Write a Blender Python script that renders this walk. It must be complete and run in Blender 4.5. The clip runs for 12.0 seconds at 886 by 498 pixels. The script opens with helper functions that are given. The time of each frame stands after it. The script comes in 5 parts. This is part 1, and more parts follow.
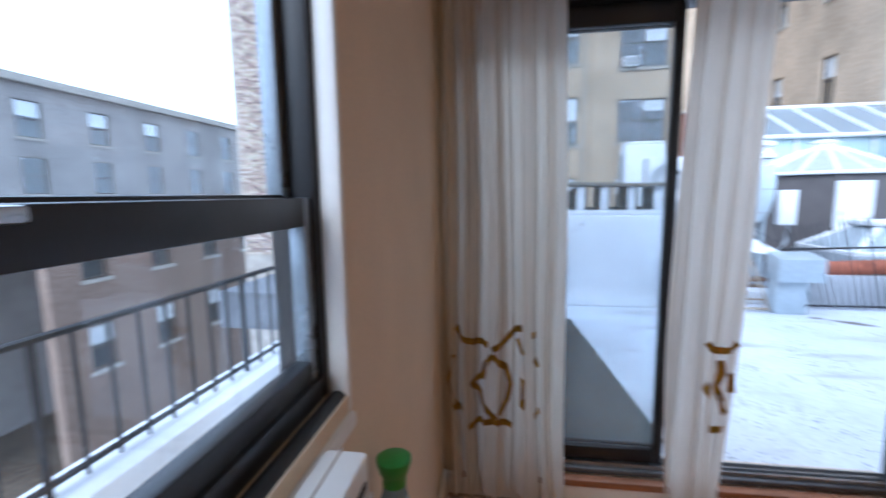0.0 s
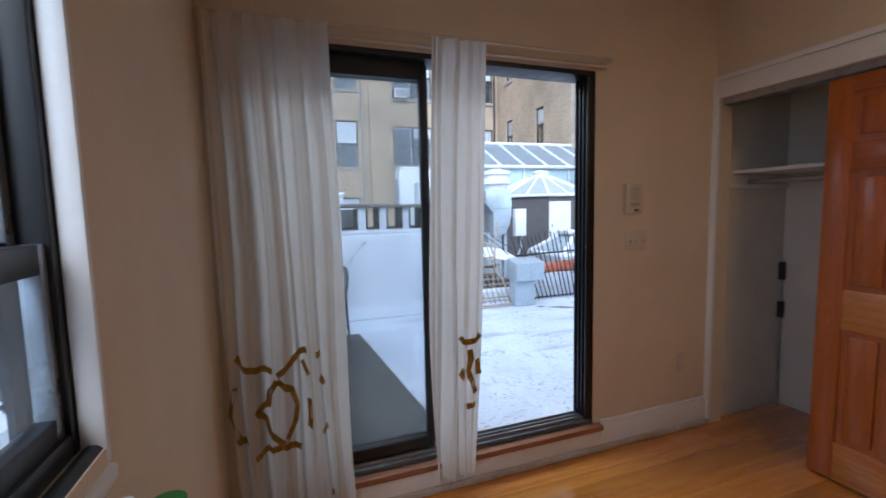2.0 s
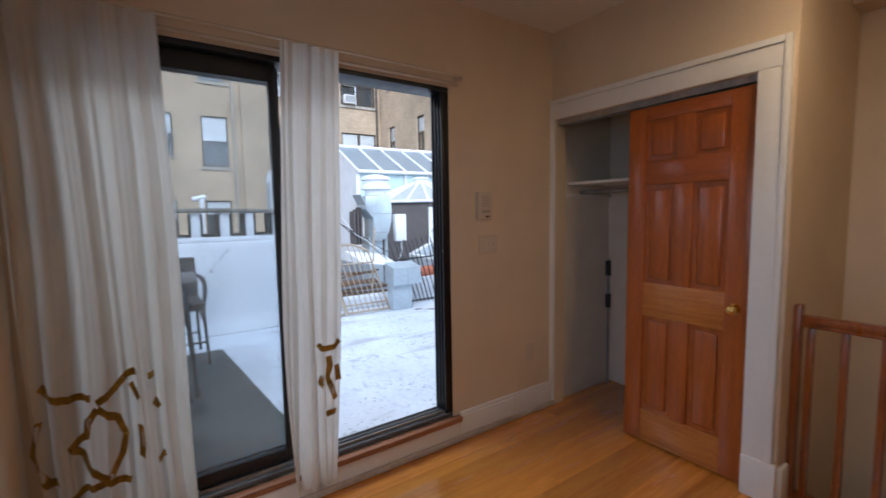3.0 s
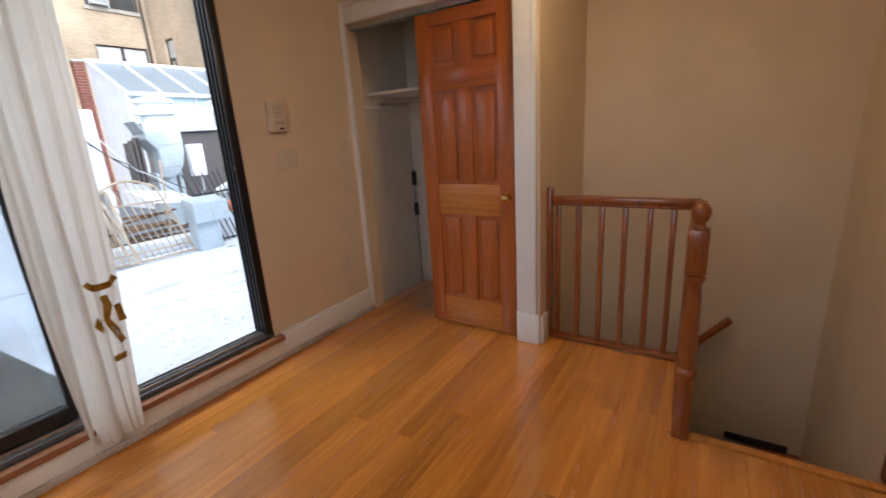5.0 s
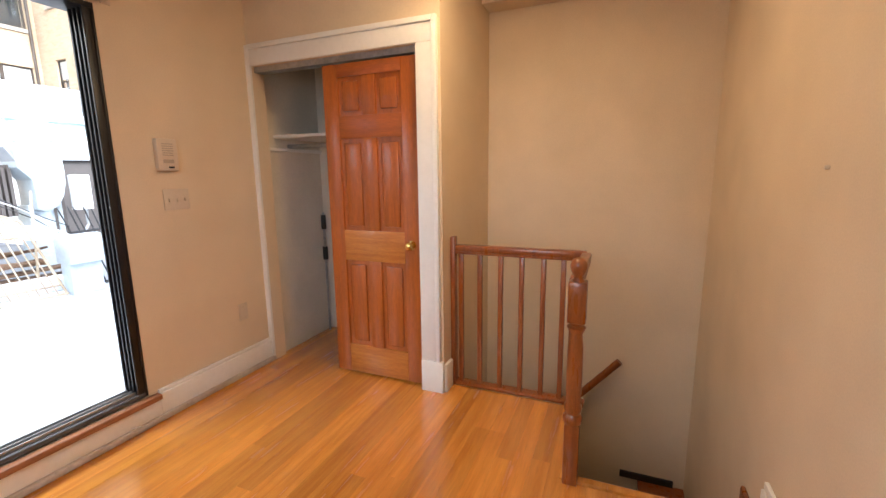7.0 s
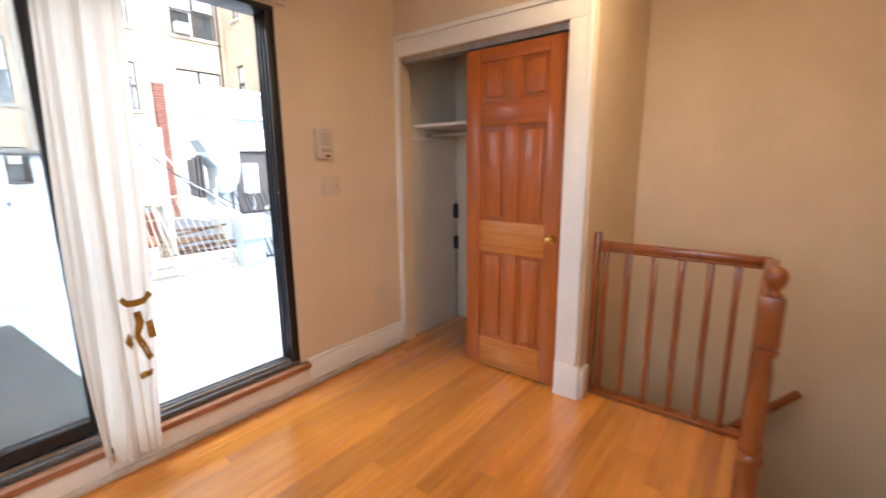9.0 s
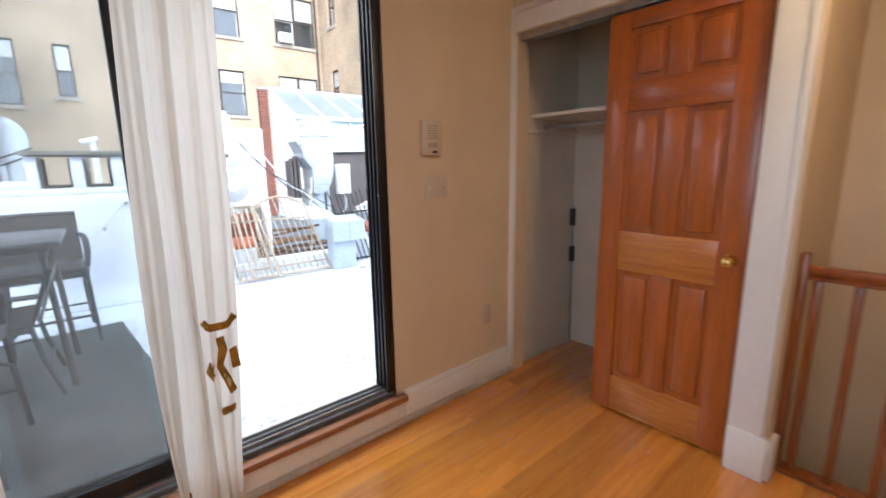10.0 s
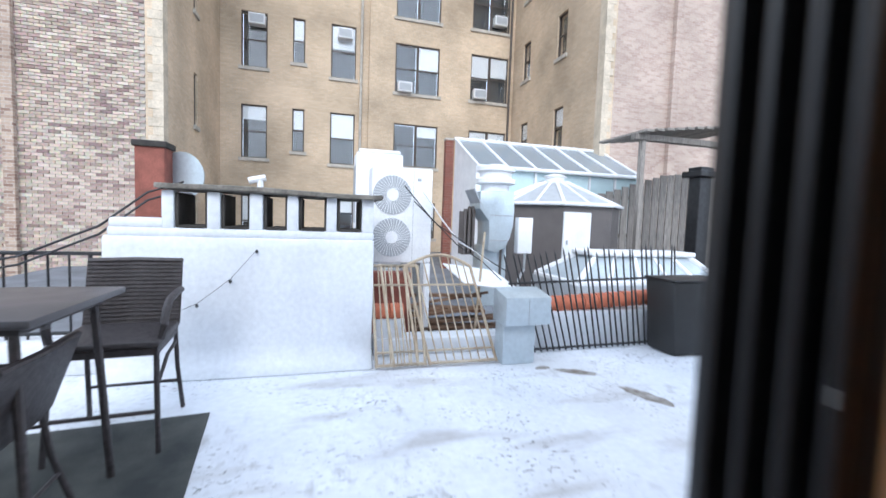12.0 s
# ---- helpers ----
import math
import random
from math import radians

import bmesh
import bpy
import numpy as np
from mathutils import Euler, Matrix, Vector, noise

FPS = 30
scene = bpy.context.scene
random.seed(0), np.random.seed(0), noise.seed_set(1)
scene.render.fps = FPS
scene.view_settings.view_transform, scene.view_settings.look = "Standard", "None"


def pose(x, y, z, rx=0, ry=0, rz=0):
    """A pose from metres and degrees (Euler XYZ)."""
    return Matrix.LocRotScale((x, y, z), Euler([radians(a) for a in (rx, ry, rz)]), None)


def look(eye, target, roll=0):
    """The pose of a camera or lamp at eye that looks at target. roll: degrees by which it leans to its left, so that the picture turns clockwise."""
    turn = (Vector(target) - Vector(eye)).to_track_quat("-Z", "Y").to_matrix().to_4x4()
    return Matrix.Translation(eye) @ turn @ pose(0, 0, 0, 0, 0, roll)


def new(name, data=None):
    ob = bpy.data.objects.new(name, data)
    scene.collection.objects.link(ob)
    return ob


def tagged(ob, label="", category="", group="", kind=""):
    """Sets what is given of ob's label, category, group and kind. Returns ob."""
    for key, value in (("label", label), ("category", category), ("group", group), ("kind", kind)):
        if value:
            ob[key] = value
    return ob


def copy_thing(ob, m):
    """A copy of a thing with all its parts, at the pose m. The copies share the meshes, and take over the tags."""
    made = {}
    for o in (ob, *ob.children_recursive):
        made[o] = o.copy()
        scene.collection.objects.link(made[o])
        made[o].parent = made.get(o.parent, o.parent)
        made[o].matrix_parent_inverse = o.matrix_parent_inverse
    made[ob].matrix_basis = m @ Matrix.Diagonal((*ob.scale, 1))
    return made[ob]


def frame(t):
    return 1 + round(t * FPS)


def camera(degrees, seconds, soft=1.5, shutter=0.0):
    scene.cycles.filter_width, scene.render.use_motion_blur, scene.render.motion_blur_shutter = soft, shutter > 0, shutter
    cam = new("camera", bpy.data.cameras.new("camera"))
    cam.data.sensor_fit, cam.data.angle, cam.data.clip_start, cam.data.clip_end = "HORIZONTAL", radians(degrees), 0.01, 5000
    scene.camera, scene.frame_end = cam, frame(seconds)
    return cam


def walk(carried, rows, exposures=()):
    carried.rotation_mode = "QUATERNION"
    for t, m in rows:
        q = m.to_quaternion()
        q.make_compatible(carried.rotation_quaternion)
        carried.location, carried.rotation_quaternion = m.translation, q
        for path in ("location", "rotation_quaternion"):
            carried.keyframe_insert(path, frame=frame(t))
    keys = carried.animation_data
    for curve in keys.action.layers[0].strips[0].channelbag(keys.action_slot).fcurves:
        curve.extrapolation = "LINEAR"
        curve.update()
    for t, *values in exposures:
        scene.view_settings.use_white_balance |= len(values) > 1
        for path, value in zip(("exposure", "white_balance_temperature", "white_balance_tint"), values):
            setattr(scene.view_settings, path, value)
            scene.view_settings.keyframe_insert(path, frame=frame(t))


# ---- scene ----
cam = camera(92.2, 12.0, shutter=0.5)
PATH = [
    (0, (-1.625, -1.79, 1.377), (-1.908, 0.174, 1.124), -0.7),
    (0.3, (-1.615, -1.785, 1.385), (-1.508, 0.192, 1.103), -0.3),
    (0.5, (-1.602, -1.769, 1.389), (-1.255, 0.178, 1.091), -0.0),
    (1, (-1.585, -1.917, 1.355), (-1.018, -0.051, 0.918), 0.2),
    (1.5, (-1.583, -1.918, 1.376), (-0.98, -0.04, 1.05), -1.0),
    (2, (-1.586, -1.942, 1.413), (-0.917, -0.067, 1.227), -1.3),
    (2.5, (-1.533, -2.01, 1.416), (-0.599, -0.251, 1.241), -1.4),
    (3, (-1.476, -2.059, 1.417), (-0.344, -0.42, 1.243), -1.0),
    (4.8, (-1.439, -2.192, 1.301), (0.141, -1.074, 0.799), -3.3),
    (5, (-1.434, -2.207, 1.299), (0.184, -1.153, 0.776), -3.6),
    (5.5, (-1.424, -2.253, 1.28), (0.283, -1.354, 0.75), -4.4),
    (6, (-1.417, -2.279, 1.284), (0.36, -1.524, 0.763), -2.3),
    (6.5, (-1.381, -2.303, 1.296), (0.419, -1.566, 0.83), -1.6),
    (6.7, (-1.372, -2.302, 1.332), (0.454, -1.567, 0.978), -1.0),
    (8.3, (-1.365, -2.341, 1.322), (0.373, -1.462, 0.868), -1.4),
    (8.5, (-1.367, -2.307, 1.308), (0.326, -1.333, 0.877), -0.4),
    (9, (-1.337, -2.154, 1.325), (0.203, -0.937, 0.938), -0.5),
    (9.5, (-1.262, -1.896, 1.329), (0.151, -0.521, 0.993), -0.3),
    (10, (-1.127, -1.687, 1.314), (0.158, -0.203, 0.932), -1.0),
    (10.5, (-0.887, -1.39, 1.315), (0.142, 0.298, 1.017), -1.0),
    (11, (-0.72, -0.963, 1.306), (0.142, 0.809, 0.963), 1.3),
    (11.5, (-0.547, -0.577, 1.301), (0.21, 1.238, 0.936), 0.2),
    (11.9, (-0.413, -0.266, 1.305), (0.207, 1.628, 1.136), 1.7),
    (12, (-0.408, -0.186, 1.301), (0.209, 1.712, 1.167), 2.0),
]
EXPOSURE = [(0, 0.2, 5150, 10), (1, 0.05, 5150, 10), (2.5, -0.05, 5480, 10), (3.2, 0.05, 5650, 10), (5, 0.5, 6100, 10), (6.5, 1.25, 6350, 10), (8.4, 1.65, 6200, 10), (9.2, 1.3, 6100, 10), (10, 0.85, 6000, 10), (10.5, 0.5, 5950, 10), (11, 0.2, 5900, 10), (11.5, -0.05, 5900, 10), (12, -0.1, 6000, 10)]
walk(cam, [(t, look(eye, target, roll)) for t, eye, target, roll in PATH], EXPOSURE)

# ---- light: an overcast winter sky ----
world = bpy.data.worlds.new("overcast_sky")
scene.world = world
world.use_nodes = True
wn = world.node_tree
sky = wn.nodes.new("ShaderNodeTexSky")
sky.sky_type, sky.sun_disc = "NISHITA", False
sky.sun_elevation, sky.sun_rotation = radians(38), radians(200)
sky.dust_density, sky.air_density, sky.ozone_density = 4.0, 1.0, 1.0
pale = wn.nodes.new("ShaderNodeMix")
pale.data_type = "RGBA"
pale.inputs["Factor"].default_value = 0.75
pale.inputs["B"].default_value = (16.5, 18.6, 21.5, 1)
wn.links.new(sky.outputs[0], pale.inputs["A"])
wn.links.new(pale.outputs["Result"], wn.nodes["Background"].inputs[0])
wn.nodes["Background"].inputs[1].default_value = 0.15

sun_data = bpy.data.lights.new("sun", "SUN")
sun_data.energy, sun_data.angle, sun_data.color = 1.5, radians(25), (1, 0.97, 0.92)
sun = new("sun", sun_data)
sun.matrix_world = pose(0, 0, 20, 52, 0, -20)


# ---- materials ----
def mat(name, base, rough=0.6, metal=0.0, var=0.12, scale=6.0, fine=90.0, bump=0.15, tint=None, spec=0.5, rand=0.0, stretch=(1, 1, 1), coat=0.0, glow=None):
    """A surface with stains at one scale and grain at a finer one; tint: the colour that the stains lean to."""
    m = bpy.data.materials.new(name)
    m.use_nodes = True
    n, l = m.node_tree.nodes, m.node_tree.links
    b = n["Principled BSDF"]
    b.inputs["Roughness"].default_value, b.inputs["Metallic"].default_value = rough, metal
    b.inputs["Specular IOR Level"].default_value = spec
    b.inputs["Coat Weight"].default_value = coat
    b.inputs["Coat Roughness"].default_value = 0.18
    co, mp, info = n.new("ShaderNodeTexCoord"), n.new("ShaderNodeMapping"), n.new("ShaderNodeObjectInfo")
    mp.inputs["Scale"].default_value = stretch
    off = n.new("ShaderNodeMath")
    off.operation = "MULTIPLY"
    off.inputs[1].default_value = 37.0 if rand else 0.0
    l.new(info.outputs["Random"], off.inputs[0])
    l.new(off.outputs[0], mp.inputs["Location"])
    l.new(co.outputs["Object"], mp.inputs["Vector"])
    big, small = n.new("ShaderNodeTexNoise"), n.new("ShaderNodeTexNoise")
    for tex, sc, det in ((big, scale, 6), (small, fine, 4)):
        tex.inputs["Scale"].default_value, tex.inputs["Detail"].default_value = sc, det
        l.new(mp.outputs[0], tex.inputs["Vector"])
    ramp = n.new("ShaderNodeMapRange")
    ramp.inputs["From Min"].default_value, ramp.inputs["From Max"].default_value = 0.35, 0.7
    l.new(big.outputs["Fac"], ramp.inputs["Value"])
    dark = tint or tuple(c * (1 - 2.2 * var) for c in base)
    mix = n.new("ShaderNodeMix")
    mix.data_type = "RGBA"
    mix.inputs["A"].default_value, mix.inputs["B"].default_value = (*base, 1), (*dark, 1)
    l.new(ramp.outputs[0], mix.inputs["Factor"])
    grain = n.new("ShaderNodeMapRange")
    grain.inputs["From Min"].default_value, grain.inputs["From Max"].default_value = 0.3, 0.7
    grain.inputs["To Min"].default_value, grain.inputs["To Max"].default_value = 1 - var, 1 + var
    l.new(small.outputs["Fac"], grain.inputs["Value"])
    hsv = n.new("ShaderNodeHueSaturation")
    l.new(mix.outputs["Result"], hsv.inputs["Color"])
    last = grain.outputs[0]
    if rand:
        rr = n.new("ShaderNodeMapRange")
        rr.inputs["To Min"].default_value, rr.inputs["To Max"].default_value = 1 - rand, 1 + rand
        l.new(info.outputs["Random"], rr.inputs["Value"])
        mul = n.new("ShaderNodeMath")
        mul.operation = "MULTIPLY"
        l.new(rr.outputs[0], mul.inputs[0])
        l.new(last, mul.inputs[1])
        last = mul.outputs[0]
    l.new(last, hsv.inputs["Value"])
    l.new(hsv.outputs[0], b.inputs["Base Color"])
    rg = n.new("ShaderNodeMapRange")
    rg.inputs["To Min"].default_value, rg.inputs["To Max"].default_value = max(0.03, rough - 0.12), min(1, rough + 0.12)
    l.new(big.outputs["Fac"], rg.inputs["Value"])
    l.new(rg.outputs[0], b.inputs["Roughness"])
    if bump:
        bp = n.new("ShaderNodeBump")
        bp.inputs["Strength"].default_value, bp.inputs["Distance"].default_value = bump, 0.004
        l.new(small.outputs["Fac"], bp.inputs["Height"])
        l.new(bp.outputs[0], b.inputs["Normal"])
    return m


def glass_mat(name, tint=(0.98, 0.99, 0.99), haze=0.0, gloss_base=0.03, film=(0.75, 0.78, 0.8)):
    """A thin pane: mostly clear, with a real reflection and, where haze is set, an even diffuse film."""
    m = bpy.data.materials.new(name)
    m.use_nodes = True
    n, l = m.node_tree.nodes, m.node_tree.links
    n.remove(n["Principled BSDF"])
    clear, gloss, veil = n.new("ShaderNodeBsdfTransparent"), n.new("ShaderNodeBsdfGlossy"), n.new("ShaderNodeBsdfDiffuse")
    clear.inputs[0].default_value = (*tint, 1)
    gloss.inputs["Roughness"].default_value = 0.02
    veil.inputs[0].default_value = (*film, 1)
    lw, pw, fr = n.new("ShaderNodeLayerWeight"), n.new("ShaderNodeMath"), n.new("ShaderNodeMath")
    pw.operation, fr.operation = "POWER", "MULTIPLY_ADD"
    pw.inputs[1].default_value, fr.inputs[1].default_value, fr.inputs[2].default_value = 4.0, 0.7, gloss_base
    l.new(lw.outputs["Facing"], pw.inputs[0])
    l.new(pw.outputs[0], fr.inputs[0])
    a, c = n.new("ShaderNodeMixShader"), n.new("ShaderNodeMixShader")
    l.new(fr.outputs[0], a.inputs[0])
    l.new(clear.outputs[0], a.inputs[1])
    l.new(gloss.outputs[0], a.inputs[2])
    c.inputs[0].default_value = haze
    l.new(a.outputs[0], c.inputs[1])
    l.new(veil.outputs[0], c.inputs[2])
    l.new(c.outputs[0], n["Material Output"].inputs[0])
    return m


PAINT = mat("cream_wall_paint", (0.74, 0.595, 0.425), 0.7, var=0.04, scale=2.5, fine=160, bump=0.12)
CEIL = mat("white_ceiling_paint", (0.80, 0.76, 0.69), 0.8, var=0.03, scale=2, fine=140, bump=0.1)
TRIM = mat("white_gloss_trim_paint", (0.84, 0.82, 0.78), 0.36, var=0.02, scale=3, fine=35, bump=0.015)
SHELL = mat("closet_paint", (0.78, 0.72, 0.62), 0.75, var=0.05, scale=3, fine=120, bump=0.1)
OAK = mat("oak_floor", (0.69, 0.275, 0.038), 0.24, var=0.10, scale=3.2, fine=26, bump=0.03, spec=0.8, rand=0.2, stretch=(0.6, 9, 9), coat=1.0, tint=(0.50, 0.16, 0.018))
PINE = mat("orange_stained_pine", (0.44, 0.112, 0.015), 0.34, var=0.2, scale=4, fine=34, bump=0.06, stretch=(9, 9, 0.7), coat=0.3, tint=(0.33, 0.085, 0.016))
PINEX = mat("orange_stained_pine_rail", (0.54, 0.205, 0.04), 0.34, var=0.15, scale=4, fine=34, bump=0.06, stretch=(9, 0.7, 9), coat=0.3, tint=(0.40, 0.12, 0.022))
PINER = mat("orange_stained_pine_crossrail", (0.42, 0.105, 0.015), 0.34, var=0.2, scale=4, fine=34, bump=0.06, stretch=(9, 0.7, 9), coat=0.3, tint=(0.31, 0.075, 0.014))
CHERRY = mat("red_brown_varnished_wood", (0.31, 0.085, 0.015), 0.3, var=0.16, scale=6, fine=50, bump=0.05, stretch=(6, 6, 0.9), coat=0.4, tint=(0.19, 0.045, 0.009))
SILLWOOD = mat("worn_reddish_sill_wood", (0.36, 0.15, 0.07), 0.45, var=0.15, scale=7, fine=60, bump=0.1, stretch=(1, 8, 8))
BLACK = mat("black_painted_aluminium", (0.013, 0.013, 0.015), 0.38, var=0.1, scale=12, fine=120, bump=0.03)
BRASS = mat("polished_brass", (0.83, 0.56, 0.18), 0.16, metal=1, var=0.05, bump=0.0)
STEEL = mat("zinc_steel", (0.50, 0.52, 0.54), 0.36, metal=0.9, var=0.12, scale=9, fine=60, bump=0.05)
DARKALU = mat("dull_grey_aluminium", (0.14, 0.14, 0.145), 0.45, metal=0.4, var=0.12, scale=14, fine=80, bump=0.04)
# Grey-blue of the reflection beside the window glass, put into the stiles' colour.
REFLECTGREY = mat("reflection_toned_stile_metal", (0.30, 0.34, 0.38), 0.3, metal=0.6, var=0.06, scale=8, fine=70, bump=0.02)
PLASTIC = mat("ivory_plastic", (0.66, 0.55, 0.43), 0.4, var=0.03, bump=0.02)
GREYPL = mat("grey_plastic", (0.46, 0.385, 0.31), 0.5, var=0.05, bump=0.02)
BLACKPL = mat("black_rubber", (0.02, 0.02, 0.02), 0.5, var=0.1, bump=0.05)
CLOTH = mat("white_linen_curtain", (0.85, 0.81, 0.74), 0.85, var=0.05, scale=5, fine=320, bump=0.3)
_n, _l = CLOTH.node_tree.nodes, CLOTH.node_tree.links
_thin, _both = _n.new("ShaderNodeBsdfTranslucent"), _n.new("ShaderNodeMixShader")
_thin.inputs[0].default_value = (0.90, 0.85, 0.76, 1)
_both.inputs[0].default_value = 0.48
_l.new(_n["Principled BSDF"].outputs[0], _both.inputs[1])
_l.new(_thin.outputs[0], _both.inputs[2])
_l.new(_both.outputs[0], _n["Material Output"].inputs[0])
GOLD = mat("mustard_gold_embroidery", (0.62, 0.34, 0.04), 0.7, var=0.2, scale=40, fine=300, bump=0.5)
GLASS = glass_mat("clear_window_glass")
HAZED = glass_mat("hazy_double_glass", (0.95, 0.97, 0.985), haze=0.18, film=(0.62, 0.76, 0.83))
WHITEP = mat("white_roof_coating", (0.72, 0.745, 0.78), 0.55, var=0.06, scale=1.6, fine=26, bump=0.4, tint=(0.60, 0.62, 0.65))


# ---- helpers of this scene ----
def link(name, bm, material, smooth=False):
    me = bpy.data.meshes.new(name)
    bmesh.ops.recalc_face_normals(bm, faces=bm.faces)
    bm.to_mesh(me)
    bm.free()
    me.materials.append(material)
    if smooth:
        me.polygons.foreach_set("use_smooth", [True] * len(me.polygons))
        me.set_sharp_from_angle(angle=radians(40))
    return new(name, me)


def part(name, bm, material, parent, label="", smooth=False):
    ob = link(name, bm, material, smooth)
    ob.parent = parent
    ob.matrix_parent_inverse = parent.matrix_basis.inverted() if parent.parent is None else Matrix()
    return tagged(ob, label)


def base(name, at, label, category, group="", kind=""):
    """A thing whose parts are drawn in the world's own metres round its base."""
    ob = new(name)
    ob.matrix_basis = Matrix.Translation(at)
    ob.empty_display_size = 0.1
    return tagged(ob, label, category, group, kind)


def box(bm, x0, x1, y0, y1, z0, z1, bevel=0.0, m=None):
    geo = bmesh.ops.create_cube(bm, size=1)["verts"]
    for v in geo:
        v.co = Vector(((x0 + x1) / 2 + v.co.x * (x1 - x0), (y0 + y1) / 2 + v.co.y * (y1 - y0), (z0 + z1) / 2 + v.co.z * (z1 - z0)))
    if bevel:
        edges = list({e for v in geo for e in v.link_edges})
        geo = bmesh.ops.bevel(bm, geom=edges, offset=bevel, segments=2, profile=0.5, affect="EDGES")["verts"]
    if m:
        for v in geo:
            v.co = m @ v.co
    return geo


def boxes(*rows, bevel=0.0):
    bm = bmesh.new()
    for r in rows:
        box(bm, *r, bevel=bevel)
    return bm


def rod(bm, a, b, r, r2=None, n=10):
    a, b = Vector(a), Vector(b)
    d = b - a
    m = Matrix.Translation((a + b) / 2) @ d.to_track_quat("Z", "Y").to_matrix().to_4x4()
    return bmesh.ops.create_cone(bm, cap_ends=True, segments=n, radius1=r, radius2=r if r2 is None else r2, depth=d.length, matrix=m)["verts"]


def rods(rows, r, n=8):
    bm = bmesh.new()
    for a, b in rows:
        rod(bm, a, b, r, n=n)
    return bm


def lathe(bm, at, profile, n=20, square=False):
    """Rings of (radius, height) round an upright axis."""
    rings = []
    for r, z in profile:
        rings.append([bm.verts.new((at[0] + r * math.cos(2 * math.pi * (i + 0.5) / n), at[1] + r * math.sin(2 * math.pi * (i + 0.5) / n), at[2] + z)) for i in range(n)])
    for a, b in zip(rings, rings[1:]):
        for i in range(n):
            bm.faces.new((a[i], a[(i + 1) % n], b[(i + 1) % n], b[i]))
    bm.faces.new(rings[0][::-1])
    bm.faces.new(rings[-1])
    return bm


def tube(points, r, n=8, closed=False):
    """A bent pipe through the points."""
    bm = bmesh.new()
    pts = [Vector(p) for p in points]
    rings = []
    for i, p in enumerate(pts):
        d = (pts[min(i + 1, len(pts) - 1)] - pts[max(i - 1, 0)]).normalized()
        q = d.to_track_quat("Z", "Y")
        rings.append([bm.verts.new(p + q @ Vector((r * math.cos(2 * math.pi * k / n), r * math.sin(2 * math.pi * k / n), 0))) for k in range(n)])
    for a, b in zip(rings, rings[1:]):
        for k in range(n):
            bm.faces.new((a[k], a[(k + 1) % n], b[(k + 1) % n], b[k]))
    bm.faces.new(rings[0][::-1])
    bm.faces.new(rings[-1])
    return bm


def setting(name, bm, material, label, category, smooth=False):
    return tagged(link(name, bm, material, smooth), label, category, kind="structure")


# ---- the room's shell ----
XW, XC, XE, YS, ZC = -1.89, 0.89, 1.82, -2.85, 2.62   # west wall, closet front, east wall, south wall, ceiling
DL, DR, DB, DT = -1.80, 0.0, 0.165, 2.13              # the glazed opening
TERR = 0.05

setting("wall_north", boxes((-2.06, DL, 0, 0.2, -2.6, 2.9), (DR, XC + 0.1, 0, 0.15, -2.6, 2.9), (DL, DR, 0, 0.2, DT, 2.9), (DL, DR, 0, 0.2, -2.6, DB - 0.02)),
        PAINT, "cream painted plaster wall with the wide glazed opening", "wall")
WY0, WY1, WZ0, WZ1 = -2.30, -1.11, 1.035, 2.22
setting("wall_west", boxes((XW - 0.125, XW, WY1, 0, -2.6, 2.9), (XW - 0.125, XW, YS - 0.15, WY0, -2.6, 2.9), (XW - 0.125, XW, WY0, WY1, WZ1, 2.9), (XW - 0.125, XW, WY0, WY1, -2.6, WZ0)),
        PAINT, "cream painted plaster wall with a sash window", "wall")
CO0, CO1, COT = -1.228, -0.035, 2.035
setting("wall_closet", boxes((XC, XC + 0.1, CO1, 0, 0, COT), (XC, XC + 0.1, -1.37, CO0, 0, COT), (XC, XC + 0.1, -1.37, 0, COT, ZC)),
        PAINT, "cream painted closet front wall", "wall")
setting("wall_closet_side", boxes((XC + 0.1, XE, -1.37, -1.27, -2.6, ZC)), PAINT, "cream painted side wall of the closet", "wall")
setting("wall_closet_inside", boxes((1.60, 1.70, -1.27, 0.02, 0, ZC), (XC + 0.1, XE + 0.12, 0.02, 0.2, -2.6, 2.9), (XC + 0.1, 1.60, -1.27, 0.02, 2.3, 2.4)), SHELL, "pale painted closet interior", "wall")
setting("wall_east", boxes((XE, XE + 0.12, -3.0, 0.02, -2.6, 2.9)), PAINT, "cream painted stairwell wall", "wall")
setting("wall_south", boxes((-2.06, XE, YS - 0.15, YS, -2.6, 2.9)), PAINT, "cream painted plaster wall", "wall")
setting("ceiling", boxes((-2.06, XE + 0.12, -3.0, 0.2, ZC, ZC + 0.15)), CEIL, "flat white painted ceiling", "ceiling")
setting("soffit_beam", boxes((1.64, XE, YS, -1.37, 2.46, ZC)), PAINT, "cream painted soffit beam over the stairs", "beam")
# floor slab with the stair opening left out
SX, SY, AX = 0.375, -2.145, 1.035
setting("floor_slab", boxes((-2.06, SX, -3.0, 0.0, -0.24, -0.022), (SX, AX, SY, 0.02, -0.24, -0.022), (AX, 1.70, -1.27, 0.02, -0.24, -0.022)), CHERRY, "subfloor under the oak planks", "floor")

setting("stairwell_floor", boxes((-2.06, XE + 0.12, -3.0, 0.2, -2.75, -2.6)), CHERRY, "dark floor at the foot of the stairs", "floor")

